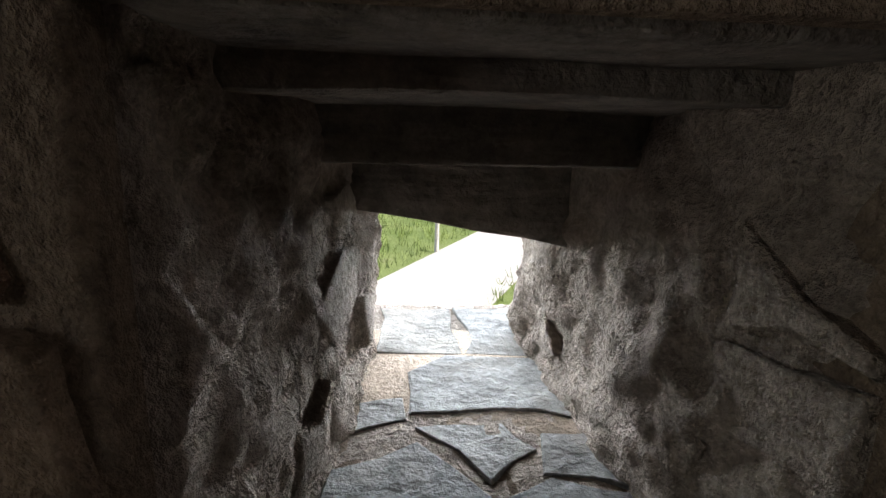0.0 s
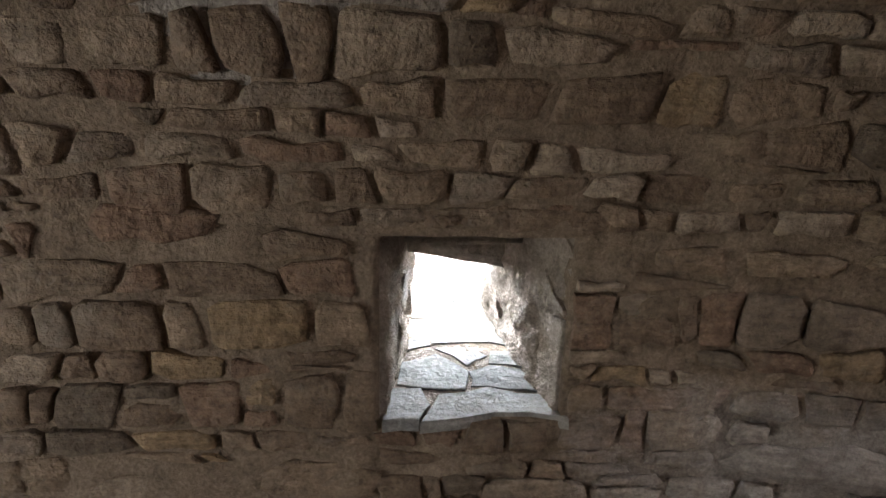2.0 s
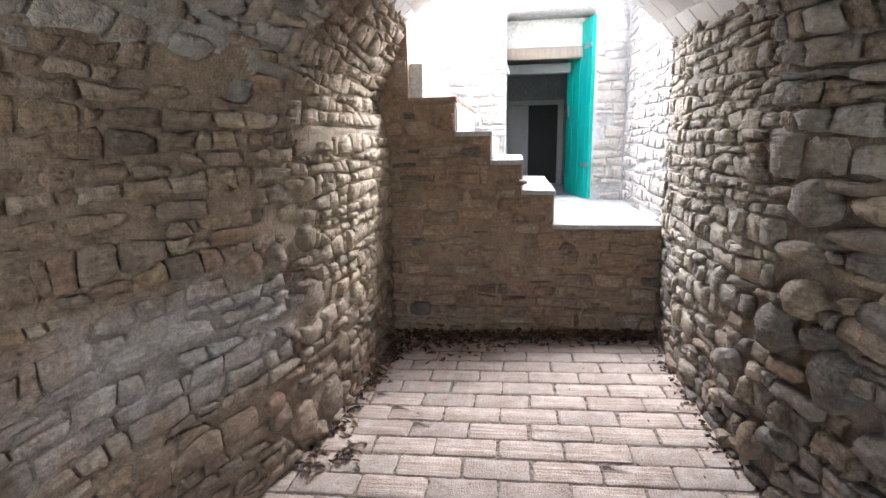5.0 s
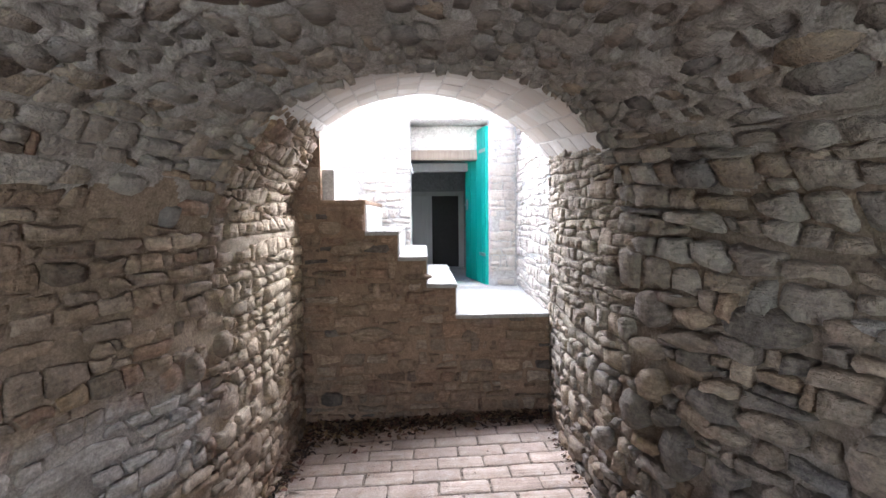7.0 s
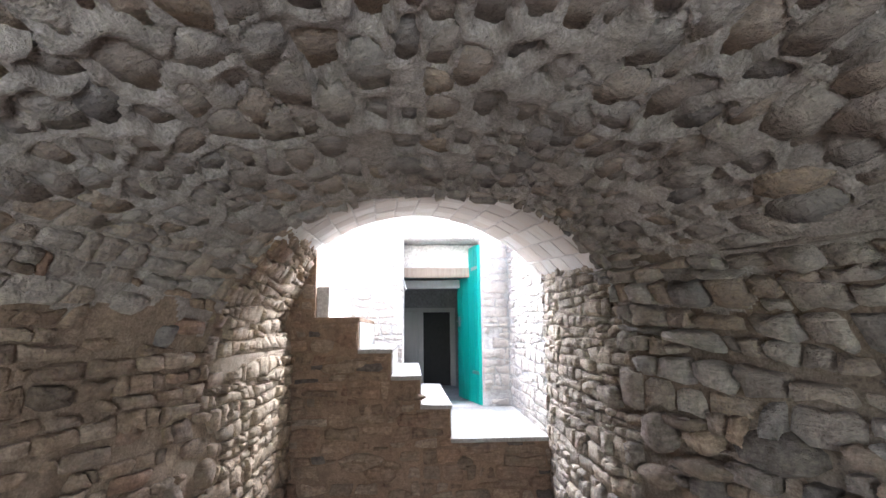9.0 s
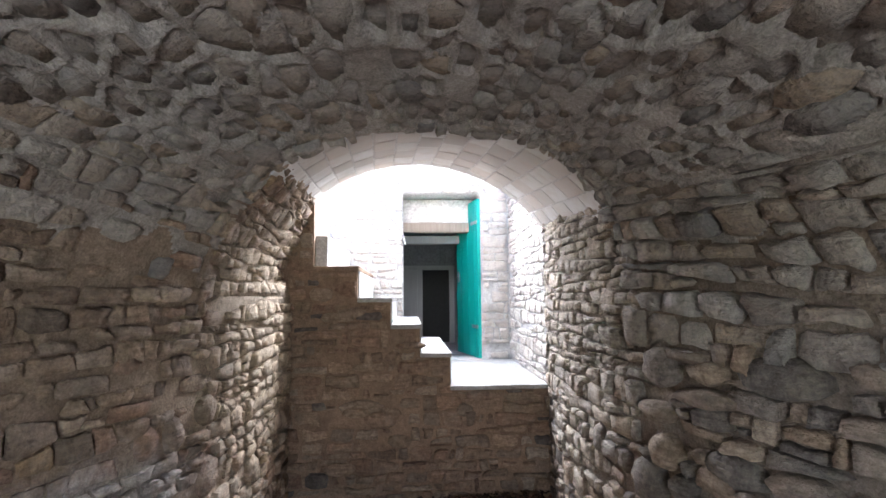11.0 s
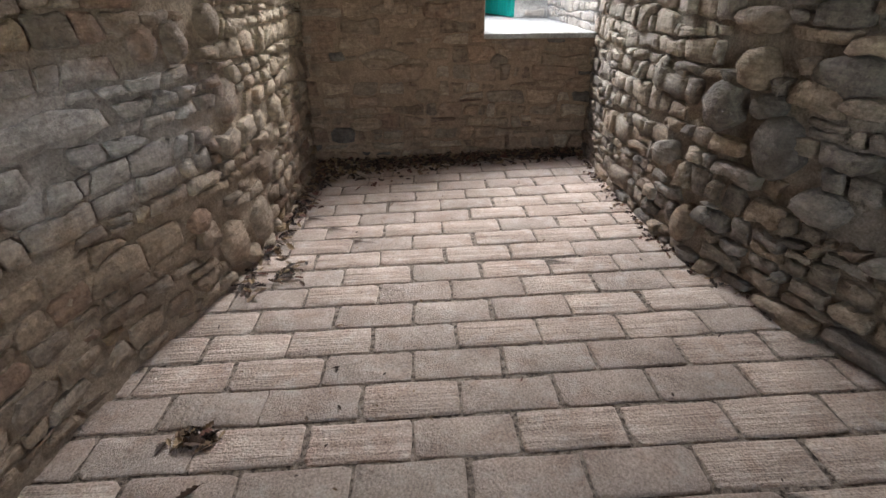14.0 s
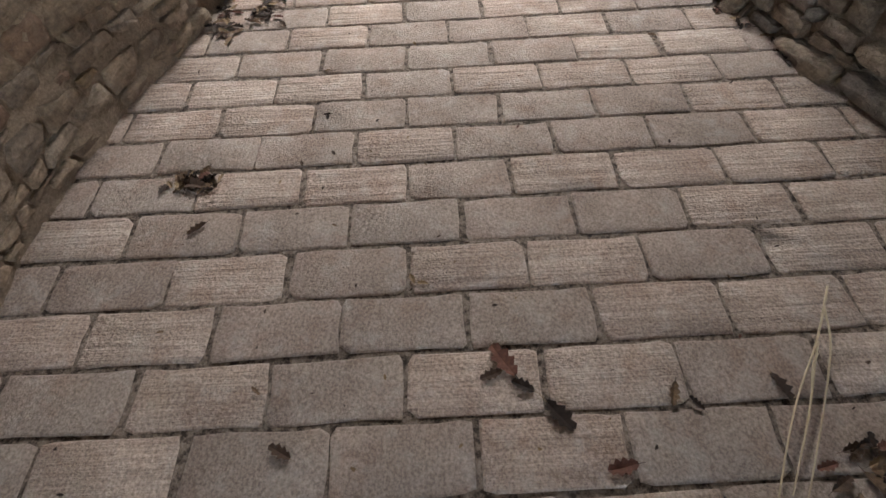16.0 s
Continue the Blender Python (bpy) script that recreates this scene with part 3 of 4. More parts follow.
def masonry(seed, surface, flip, region, high, wide, joint, proud, inside=None, bigs=(), m=9, trim=None, layout=courses):
    rng = random.Random(seed)
    out = []
    for poly in layout(rng, *region, high, wide, bigs):
        if layout is rubble and rng.random() < 0.3:
            q = np.mean(poly, axis=0)
            f = rng.uniform(0.72, 0.95)
            poly = [tuple(q + (np.array(p) - q) * (f, f * rng.uniform(0.75, 1.05))) for p in poly]
        c = np.mean(poly, axis=0)
        if inside is not None and not inside(c[0], c[1]):
            continue
        if trim:
            poly = trim(c, poly)
            if len(poly) < 3:
                continue
        j, p = joint(c[0], c[1], rng), proud(c[0], c[1], rng)
        s = stone(rng, poly, surface, flip, j, p, m)
        if s:
            out.append(s)
    return out

# ---- ground and what lies outside ----
G = -0.6
link_mesh("ground", [(-300, -300, G), (300, -300, G), (300, 300, G), (-300, 300, G)], [(0, 1, 2, 3)], GRASS, kind="structure", label="green meadow grass outside the cellar", category="ground", smooth=False)
link_mesh("road", [(-3.2, 2.0, G + 0.01), (-0.5, 2.0, G + 0.01), (2.7, 8.25, G + 0.01), (14.0, 29.5, G + 0.01), (9.0, 29.5, G + 0.01), (2.1, 10.3, G + 0.01), (0.16, 6.6, G + 0.01)],
          [(0, 1, 2, 3, 4, 5, 6)], CONCRETE, kind="structure", label="pale concrete path between strips of grass", category="path", smooth=False)


def grass_tufts():
    rng = random.Random(5)
    verts, faces = [], []
    for _ in range(2600):
        y = rng.uniform(5.0, 13.0)
        x = rng.uniform(-2.5, 5.5)
        mid = 0.16 + (y - 6.6) * 0.53
        if mid - 0.1 < x < mid + 1.5:
            continue
        for _ in range(3):
            a, h, w = rng.uniform(0, 6.28), rng.uniform(0.06, 0.2), 0.008
            bx, by = x + rng.uniform(-0.06, 0.06), y + rng.uniform(-0.06, 0.06)
            k = len(verts)
            verts += [(bx - w * math.cos(a), by - w * math.sin(a), G), (bx + w * math.cos(a), by + w * math.sin(a), G), (bx + rng.uniform(-0.07, 0.07), by + rng.uniform(-0.07, 0.07), G + h)]
            faces.append((k, k + 1, k + 2))
    link_mesh("grass", verts, faces, GRASS, kind="stuff", label="short green grass beside the path", category="grass")


grass_tufts()


def marker_post(x, y):
    bm = bmesh.new()
    bmesh.ops.create_cone(bm, segments=12, radius1=0.035, radius2=0.03, depth=0.9, cap_ends=True, matrix=Matrix.Translation((x, y, G + 0.45)))
    post = part("marker_post", bm, PLASTER, None)
    tagged(post, "slim pale post standing in the grass by the path", "post")
    bm = bmesh.new()
    bmesh.ops.create_uvsphere(bm, u_segments=10, v_segments=6, radius=0.036, matrix=Matrix.Translation((x, y, G + 0.9)))
    part("cap", bm, PLASTER, post)


marker_post(1.05, 8.3)

# ---- cellar walls ----
WX0, WX1, WZ0, WZ1 = 0.40, 0.755, 0.835, 1.205


def left_bed(u, v):
    """How far the mortar comes out between the stones; behind the foot of the vault it draws back."""
    return np.interp(u, [-1, 0.9, 1.5, 2.0], [-0.001, 0.0, 0.002, 0.003]) - 0.12 * np.clip((v - 1.25) / 0.08, 0, 1) * (u < EDGE - 0.04)


def right_bed(u, v):
    return np.interp(u, [0.5, 1.4, 2.2, 3.4], [-0.008, -0.008, -0.004, -0.001]) - 0.12 * np.clip((v - 1.25) / 0.08, 0, 1) * (u < EDGE - 0.04)


us = steps_between(TAIL, END + 0.25, 0.022, (WX0, WX1))
wall_left = shell("wall_left", left_surface, us, steps_between(-0.1, 1.45, 0.022, (WZ0, WZ1)), 1, 0.60, MORTAR, 0.013, [(WX0, WX1, WZ0, WZ1)], 0.0, 0.005, left_bed,
                  label="brown rubble stone wall with wide sandy joints", category="wall")
upper_left = shell("wall_left_upper", left_upper_surface, steps_between(EDGE - 0.03, END + 0.25, 0.03), steps_between(1.44, 2.36, 0.03), 1, 0.5, MORTAR, 0.016, None, 0.0, 0.005, left_bed,
                   label="rubble haunch leaning in under the brick vault", category="wall")
wall_right = shell("wall_right", right_surface, steps_between(TAIL, END, 0.022), steps_between(-0.1, 1.45, 0.022), -1, 0.45, MORTAR_GREY, 0.015, None, 0.0, 0.006, right_bed,
                   label="grey rubble stone wall with boulders low down", category="wall")
upper_right = shell("wall_right_upper", right_surface, steps_between(EDGE - 0.05, END, 0.04), steps_between(1.44, 2.3, 0.03), -1, 0.45, MORTAR_GREY, 0.020, None, 0.0, 0.005,
                    label="rubble wall under the brick vault, paled with lime and painted-in daylight", category="wall")
for y0, y1, z0, z1 in ((-1.9, -0.65, -0.1, 2.6), (0.35, 1.6, -0.1, 2.6), (-0.65, 0.35, 1.85, 2.6)):
    tagged(part("wall_end", block(TAIL - 0.3, TAIL, y0, y1, z0, z1, 0.0, 6, 0.015), MORTAR, None), "plain mortared wall round the rear doorway", "wall", kind="structure")


def window_trim(c, poly):
    """Keep stones out of the window's opening."""
    if WX0 - 0.3 < c[0] < WX1 + 0.3 and WZ0 - 0.2 < c[1] < WZ1 + 0.25:
        gaps = [(WX0 - c[0], (1, 0), WX0), (c[0] - WX1, (-1, 0), -WX1), (WZ0 - c[1], (0, 1), WZ0), (c[1] - WZ1, (0, -1), -WZ1)]
        d, a, b = max(gaps)
        return clip_polygon(poly, a, b) if d > 0 else []
    return poly


def below_vault(u, v):
    return v < (1.238 if u < EDGE else 1.42)


def left_proud(u, v, rng):
    flat = float(np.interp(u, [-1, 0.9, 1.5, 2.0], [0.006, 0.009, 0.019, 0.027]))
    return flat * rng.uniform(0.6, 1.35)


round_left = [(1.67, 0.92, 0.055, 0.06), (1.80, 0.92, 0.05, 0.072), (2.05, 0.68, 0.085, 0.09), (2.02, 0.96, 0.07, 0.065), (1.90, 0.14, 0.09, 0.105), (2.16, 0.13, 0.09, 0.11), (1.72, 0.32, 0.06, 0.05), (2.30, 0.33, 0.09, 0.09), (2.55, 0.55, 0.07, 0.07)]
made = masonry(11, left_surface, 1, (TAIL, END + 0.02, -0.02, 1.40), (0.035, 0.085), (0.07, 0.22), lambda u, v, r: r.uniform(0.002, 0.010), left_proud, below_vault,
               [(0.66, 1.236, 0.26, 0.026), (-0.05, 0.66, 0.15, 0.08), (0.28, 0.70, 0.14, 0.06), (0.02, 1.22, 0.13, 0.05), (1.57, 1.21, 0.07, 0.035), (1.93, 1.09, 0.12, 0.045), (1.30, 0.75, 0.22, 0.06)] + round_left, trim=window_trim)
set_boulders(wall_left, 13, left_surface, 1, round_left, 0.036, STONE_LEFT)
made = [m for m in made if not any(((m[0][-1][0] - u) / a) ** 2 + ((m[0][-1][2] - v) / b) ** 2 < 0.5 for u, v, a, b in round_left)]
lay(wall_left, made, STONE_LEFT, (1.3, 1.0, 0.8))
made = masonry(12, left_upper_surface, 1, (EDGE - 0.03, END + 0.02, 1.46, 2.22), (0.04, 0.08), (0.08, 0.18), lambda u, v, r: r.uniform(0.003, 0.007), left_proud)
lay(upper_left, made, STONE_LEFT, (2.6, 0.8, 1.6))


def right_proud(u, v, rng):
    return float(np.interp(u, [0.5, 1.4, 2.2, 3.4], [0.034, 0.034, 0.021, 0.013])) * rng.uniform(0.35, 1.7)


boulders = [(1.73, 1.15, 0.095, 0.085), (1.23, 1.18, 0.155, 0.07), (1.60, 0.59, 0.105, 0.105), (1.85, 0.68, 0.085, 0.10), (1.74, 0.82, 0.06, 0.075), (1.67, 0.71, 0.055, 0.045), (1.78, 0.97, 0.10, 0.045),
            (1.50, 1.07, 0.15, 0.035), (1.50, 1.16, 0.085, 0.045), (1.44, 0.84, 0.125, 0.058), (1.92, 0.17, 0.055, 0.09), (1.19, 0.62, 0.048, 0.06), (1.37, 0.765, 0.075, 0.03), (1.21, 0.86, 0.11, 0.05), (1.07, 0.62, 0.062, 0.072),
            (2.30, 0.72, 0.07, 0.08), (2.12, 0.42, 0.07, 0.06), (1.40, 0.46, 0.09, 0.06)]
made = masonry(21, right_surface, -1, (TAIL, END, 0.0, 1.40), (0.035, 0.10), (0.06, 0.22), lambda u, v, r: r.uniform(0.003, 0.013), right_proud, below_vault, [(u, v, 0.72 * a, 0.72 * b) for u, v, a, b in boulders])[len(boulders):]
set_boulders(wall_right, 23, right_surface, -1, boulders, 0.062, STONE_RIGHT)
lay(wall_right, made, STONE_RIGHT, (1.7, -1.1, 0.7))
made = masonry(22, right_surface, -1, (EDGE, END, 1.40, 2.1), (0.04, 0.075), (0.08, 0.17), lambda u, v, r: r.uniform(0.003, 0.007), right_proud)
lay(upper_right, made, STONE_RIGHT, (2.6, -1.0, 1.6))

# ---- rubble vault, one mesh with its stones ----


def rubble_vault():
    """Coarse mortar in which the stones of the crown lie sunk, with coursed stones standing out along both haunches."""
    arc, low, high = 3.2, 0.66, 2.62
    us = np.concatenate([np.arange(TAIL, -0.25, 0.06), np.arange(-0.25, EDGE + 0.006, 0.013)])
    vs = np.linspace(0, arc, 247)

    def surface(u, v):
        return vault_surface(u, v / arc)

    rng = random.Random(31)
    sunk = []
    for poly in rubble(rng, TAIL, EDGE - 0.03, low, high, (0.04, 0.095), (0.11, 0.30), [(0.62, 1.05, 0.12, 0.085), (1.25, 1.45, 0.15, 0.06), (1.0, 1.75, 0.16, 0.075), (0.75, 2.1, 0.13, 0.07)], 3.0):
        q = np.mean(poly, axis=0)
        f = rng.choice((0.6, 0.72, 0.8, 0.86, 0.9, 0.94))
        if rng.random() < 0.07:
            continue
        g = f * rng.uniform(0.75, 1.0)
        sunk.append([tuple(q + (np.array(p) - q) * (f, g)) for p in poly])
    U, V = np.meshgrid(us, vs, indexing="ij")
    P, N = surface(U.ravel(), V.ravel()), normals(surface, U.ravel(), np.clip(V.ravel(), 0.012, arc - 0.012), 1)
    small = np.array([noise.noise(Vector(p) * 30) for p in P])
    wobble = (np.array([noise.noise(Vector(p) * 21) for p in P]) * 0.010 + small * 0.005).reshape(U.shape)
    crown = np.clip((V - low) / 0.1, 0, 1) * np.clip((high - V) / 0.1, 0, 1)
    big = np.array([noise.noise(Vector(p) * 5) * 0.022 + noise.noise(Vector(p) * 13) * 0.013 for p in P]).reshape(U.shape)
    fine = (small * 0.005 + np.array([noise.noise(Vector(p) * 70) for p in P]) * 0.0035).reshape(U.shape)
    D = hollows(us, vs, sunk, wobble)
    d = (big * (0.45 + 0.55 * crown) + fine + np.interp(U, [0.9, 1.6], [0.003, -0.005]) * (1 - crown) + 0.012 * crown - D * crown * (0.05 + big)).ravel()
    last = U.ravel() > EDGE - 0.016
    edge = np.array([noise.noise(Vector((0, p[1] * 9, p[2] * 9))) * 0.035 + noise.noise(Vector((0, p[1] * 23, p[2] * 23))) * 0.02 for p in P])
    inner, outer = P + N * d[:, None], P - N * 0.28
    inner[:, 0] += np.where(last, edge, 0)
    outer[:, 0] += np.where(last, edge, 0)
    k, nv = len(P), len(vs)
    verts, faces = np.vstack([inner, outer]).tolist(), []
    for i in range(len(us) - 1):
        for j in range(nv - 1):
            q = [i * nv + j, i * nv + j + 1, (i + 1) * nv + j + 1, (i + 1) * nv + j]
            faces += [q, [a + k for a in q[::-1]]]
    i = (len(us) - 1) * nv
    for j in range(nv - 1):
        faces.append([i + j, i + j + 1, i + j + 1 + k, i + j + k])

    def bed(u, v):
        w = v + 0.35 * noise.noise(Vector((u * 2.3, v * 3.0, 4.0))) + 0.12 * noise.noise(Vector((u * 11, v * 11, 0.0)))
        return 3 if w < 0.42 else 4 if w > high + 0.12 else 0

    band = [[bed(u, v) for v in vs[:-1]] for u in us]
    slots = [b for i in range(len(us) - 1) for b in band[i] for _ in (0, 1)] + band[-1]
    made = [(plate(rng, p, surface, 1, 0.014, rng.choice((-0.022, -0.014, -0.008, -0.002, 0.004, 0.010))), 1) for p in sunk]
    left_h = masonry(32, surface, 1, (TAIL, EDGE + 0.02, 0.0, low), (0.034, 0.072), (0.07, 0.22), lambda u, v, r: r.uniform(0.002, 0.009), lambda u, v, r: (0.012 if u < 1.2 else 0.024) * r.uniform(0.6, 1.4), None,
                     [(1.39, 0.31, 0.08, 0.03), (1.74, 0.37, 0.09, 0.042), (1.43, 0.45, 0.09, 0.05)])
    right_h = masonry(33, surface, 1, (TAIL, EDGE + 0.02, high, arc), (0.045, 0.10), (0.09, 0.26), lambda u, v, r: r.uniform(0.003, 0.013), lambda u, v, r: 0.034 * r.uniform(0.4, 1.6))
    lip = masonry(34, surface, 1, (EDGE - 0.09, EDGE + 0.035, low, high), (0.06, 0.13), (0.09, 0.14), lambda u, v, r: r.uniform(0.003, 0.014), lambda u, v, r: r.uniform(0.008, 0.04))
    made += [(m, 2 if m[0][-1][2] < 1.45 + 0.35 * rng.random() else 1) for m in left_h] + [(m, 1) for m in right_h + lip]
    for (P, fs), slot in made:
        k = len(verts)
        verts += P.tolist()
        faces += [tuple(a + k for a in f) for f in fs]
        slots += [slot] * len(fs)
    link_mesh("ceiling", verts, faces, [MORTAR_VAULT, STONE_VAULT, STONE_LEFT, MORTAR, MORTAR_GREY], kind="structure", label="low barrel vault of grey rubble stones in mortar", category="vaulted ceiling", slots=slots)


rubble_vault()


def brick_vault():
    """The limewashed vault over the cellar's mouth: bricks in bond on a mortar shell."""
    us, vs = steps_between(EDGE - 0.03, END + 0.12, 0.12), np.linspace(-0.85, 1.15, 41)
    U, V = np.meshgrid(us, vs, indexing="ij")
    P, N = brick_vault_surface(U.ravel(), V.ravel()), normals(brick_vault_surface, U.ravel(), V.ravel(), 1)
    mid, radius, crown = brick_ring(P[:, 0])
    down = -np.sign(N[:, 1] * (P[:, 1] - mid) + N[:, 2] * (P[:, 2] - crown + radius))[:, None]
    N = N * down
    inner, outer = P, P - N * 0.22
    inner[:, 0] += np.where(U.ravel() > END + 0.11, 1, 0) * np.array([noise.noise(Vector((3, p[1] * 8, 0))) * 0.02 for p in P])
    k, nv = len(P), len(vs)
    verts, faces = np.vstack([inner, outer]).tolist(), []
    for i in range(len(us) - 1):
        for j in range(nv - 1):
            q = [i * nv + j, (i + 1) * nv + j, (i + 1) * nv + j + 1, i * nv + j + 1]
            faces += [q, [a + k for a in q[::-1]]]
    i = (len(us) - 1) * nv
    for j in range(nv - 1):
        faces.append([i + j, i + j + 1, i + j + 1 + k, i + j + k])
    slots = [0] * len(faces)
    rng = random.Random(41)
    row, v = 0, -0.845
    while v < 1.08:
        h = 0.135
        u = EDGE - 0.03 - (0.14 if row % 2 else 0.0)
        while u < END + 0.1:
            w = 0.28
            u0, u1, v0, v1 = max(u, EDGE - 0.03) + rng.uniform(0.002, 0.007), min(u + w, END + 0.11 + rng.uniform(-0.01, 0.012)) - 0.003, v + rng.uniform(0.002, 0.006), v + h - 0.003
            if u1 - u0 > 0.03:
                hgt = rng.uniform(0.001, 0.006)
                pts = np.array([(u0, v0), (u1, v0), (u1, v1), (u0, v1)])
                b = np.array([(0.006, 0.006), (-0.006, 0.006), (-0.006, -0.006), (0.006, -0.006)])
                pu = np.vstack([pts, pts + b * 0.3, pts + b])
                hh = np.array([-0.004] * 4 + [hgt * 0.6] * 4 + [hgt + rng.uniform(-0.001, 0.001) for _ in range(4)])
                Q = brick_vault_surface(pu[:, 0], pu[:, 1])
                mid, radius, crown = brick_ring(Q[:, 0])
                n = np.stack([0 * mid, mid - Q[:, 1], crown - radius - Q[:, 2]], -1)
                n /= np.linalg.norm(n, axis=1, keepdims=True)
                k = len(verts)
                verts += (Q + n * hh[:, None]).tolist()
                for a in (0, 4):
                    for i in range(4):
                        j = (i + 1) % 4
                        faces.append((k + a + i, k + a + j, k + a + 4 + j, k + a + 4 + i))
                faces.append((k + 8, k + 9, k + 10, k + 11))
                slots += [1] * 9
            u += w
        v += h
        row += 1
    link_mesh("ceiling_1", verts, faces, [PLASTER, VAULT_BRICK], kind="structure", label="segmental vault of limewashed bricks at the cellar mouth", category="vaulted ceiling", slots=slots, smooth=False)


brick_vault()

# ---- stairs across the cellar's end ----
STEPS = [(-1.12, -0.368, 0.80), (-0.368, -0.15, 1.036), (-0.15, 0.063, 1.242), (0.063, 0.303, 1.436), (0.303, 0.62, 1.667), (0.62, 0.95, 2.28)]


def stair_top(y):
    for a, b, z in STEPS:
        if a <= y < b:
            return z
    return 0.8


def stair_body():
    verts, faces = [], []
    prof = [(-1.12, -0.1)]
    for a, b, z in STEPS:
        prof += [(a, z - 0.03), (b, z - 0.03)]
    prof.append((0.95, -0.1))
    n = len(prof)
    for x in (END, BACK):
        verts += [(x, y, z) for y, z in prof]
    # the pier stops short; behind it the flight goes on
    for i in (n - 2, n - 3):
        verts[n + i] = (END + 0.05, verts[n + i][1], verts[n + i][2])
    for i in range(n):
        j = (i + 1) % n
        faces.append((i, j, n + j, n + i))
    faces.append(tuple(range(n))[::-1])
    faces.append(tuple(range(n, 2 * n)))
    return link_mesh("stairs", verts, faces, MORTAR_DARK, kind="structure", label="masonry stairs with brown rubble front and worn pale treads", category="stairs", smooth=False)


stairs = stair_body()
for i, (a, b, z) in enumerate(STEPS[:-1]):
    x1 = BACK
    part("landing" if i == 0 else "tread", block(END - 0.018, x1, a - (0.012 if i else 0.0), b, z - 0.032, z, 0.007, 3, 0.003, i), TREAD if i < 3 else MORTAR_DARK if i > 3 else TREAD, stairs,
         "pale worn landing slab" if i == 0 else "")
for (_, _, low), (a, _, z) in zip(STEPS[:4], STEPS[1:5]):
    part("riser", block(END + 0.05, BACK - 0.003, a - 0.010, a + 0.003, low + 0.002, z - 0.034, 0.002, 3, 0.002, 7), LIMEWASH, stairs, "limewashed riser")
for i in range(4):
    y, z = 0.53 + 0.28 * i, 1.90 + 0.21 * i
    part("upper_step", block(END + 0.07, BACK - 0.003, y, y + 0.9, 1.2, z, 0.012, 2, 0.006, i), LIMEWASH, stairs)


def under_stairs(u, v):
    return v < stair_top(u) - 0.02


def stair_trim(c, poly):
    top = stair_top(c[0]) - 0.036
    poly = clip_polygon(poly, (0, 1), top)
    for a, b, z in STEPS:
        if a <= c[0] < b and len(poly) >= 3:
            lower = [s for s in STEPS if s[1] <= a + 1e-6]
            if lower and c[1] > lower[-1][2]:
                poly = clip_polygon(poly, (-1, 0), -(a + 0.006))
    return poly


made = masonry(51, stair_surface, -1, (-1.1, 0.80, 0.0, 2.28), (0.045, 0.10), (0.08, 0.26), lambda u, v, r: r.choice((0.003, 0.006, 0.012, 0.02)), lambda u, v, r: r.choice((0.004, 0.008, 0.012, 0.02, 0.034)), under_stairs,
               [(0.30, 0.63, 0.12, 0.05), (0.08, 0.62, 0.11, 0.05), (0.35, 1.50, 0.12, 0.07), (0.0, 0.42, 0.1, 0.06), (0.03, 1.05, 0.05, 0.06)], trim=stair_trim)
lay(stairs, made, STONE_STAIR, (END, -0.1, 0.8))
set_boulders(stairs, 53, stair_surface, -1, [(0.34, 1.33, 0.106, 0.033), (0.04, 1.0, 0.069, 0.053), (0.22, 0.98, 0.033, 0.073), (0.47, 1.28, 0.045, 0.037), (0.13, 0.57, 0.122, 0.061), (-0.08, 1.09, 0.114, 0.028), (0.27, 0.66, 0.163, 0.057), (0.41, 0.24, 0.122, 0.049), (-0.59, 0.73, 0.122, 0.037), (-0.47, 0.63, 0.061, 0.049)], 0.034, STONE_STAIR)

# ---- open stairwell behind ----
DY0, DY1, DZ1 = -0.82, -0.008, 2.525
wall_back = shell("wall_back", back_surface, steps_between(-1.6, 2.6, 0.14, (DY0, DY1)), steps_between(0.5, 3.7, 0.16, (0.80, DZ1)), -1, 0.45, LIMEWASH, 0.012, [(DY0, DY1, 0.80, DZ1)],
                  label="whitewashed wall of the open stairwell", category="wall")


def door_trim(c, poly):
    if DY0 - 0.3 < c[0] < DY1 + 0.3 and c[1] < DZ1 + 0.3:
        gaps = [(DY0 - c[0], (1, 0), DY0), (c[0] - DY1, (-1, 0), -DY1), (c[1] - DZ1, (0, -1), -DZ1)]
        d, a, b = max(gaps)
        return clip_polygon(poly, a, b) if d > 0 else []
    return poly


made = masonry(61, back_surface, -1, (-1.1, 2.4, 0.8, 3.6), (0.06, 0.11), (0.12, 0.3), lambda u, v, r: r.uniform(0.004, 0.010), lambda u, v, r: r.uniform(0.004, 0.012), None, trim=door_trim)
lay(wall_back, made, STONE_LIMED, (BACK, 0.3, 1.9), 150)
# Its unseen top, up to 4.5, is added height to shade the door.
well_right = shell("wall_well_right", right_surface, steps_between(END, BACK + 0.1, 0.08), steps_between(0.5, 4.5, 0.1), -1, 0.45, LIMEWASH, 0.012, label="limewashed rubble wall beside the landing", category="wall")
made = masonry(62, right_surface, -1, (END, BACK, 0.78, 3.6), (0.05, 0.1), (0.09, 0.22), lambda u, v, r: r.uniform(0.004, 0.009), lambda u, v, r: r.uniform(0.004, 0.013))
lay(well_right, made, STONE_LIMED, (4.0, -1.1, 1.5), 200)
part("wall_well_left", block(END, BACK + 0.3, 2.4, 2.7, 0.5, 3.7, 0.0), LIMEWASH, None)
tagged(bpy.data.objects["wall_well_left"], "whitewashed end wall of the stairwell", "wall", kind="structure")
part("wall_over_mouth", block(END - 0.1, END + 0.1, -1.5, 2.5, 2.62, 3.1, 0.0), LIMEWASH, None)
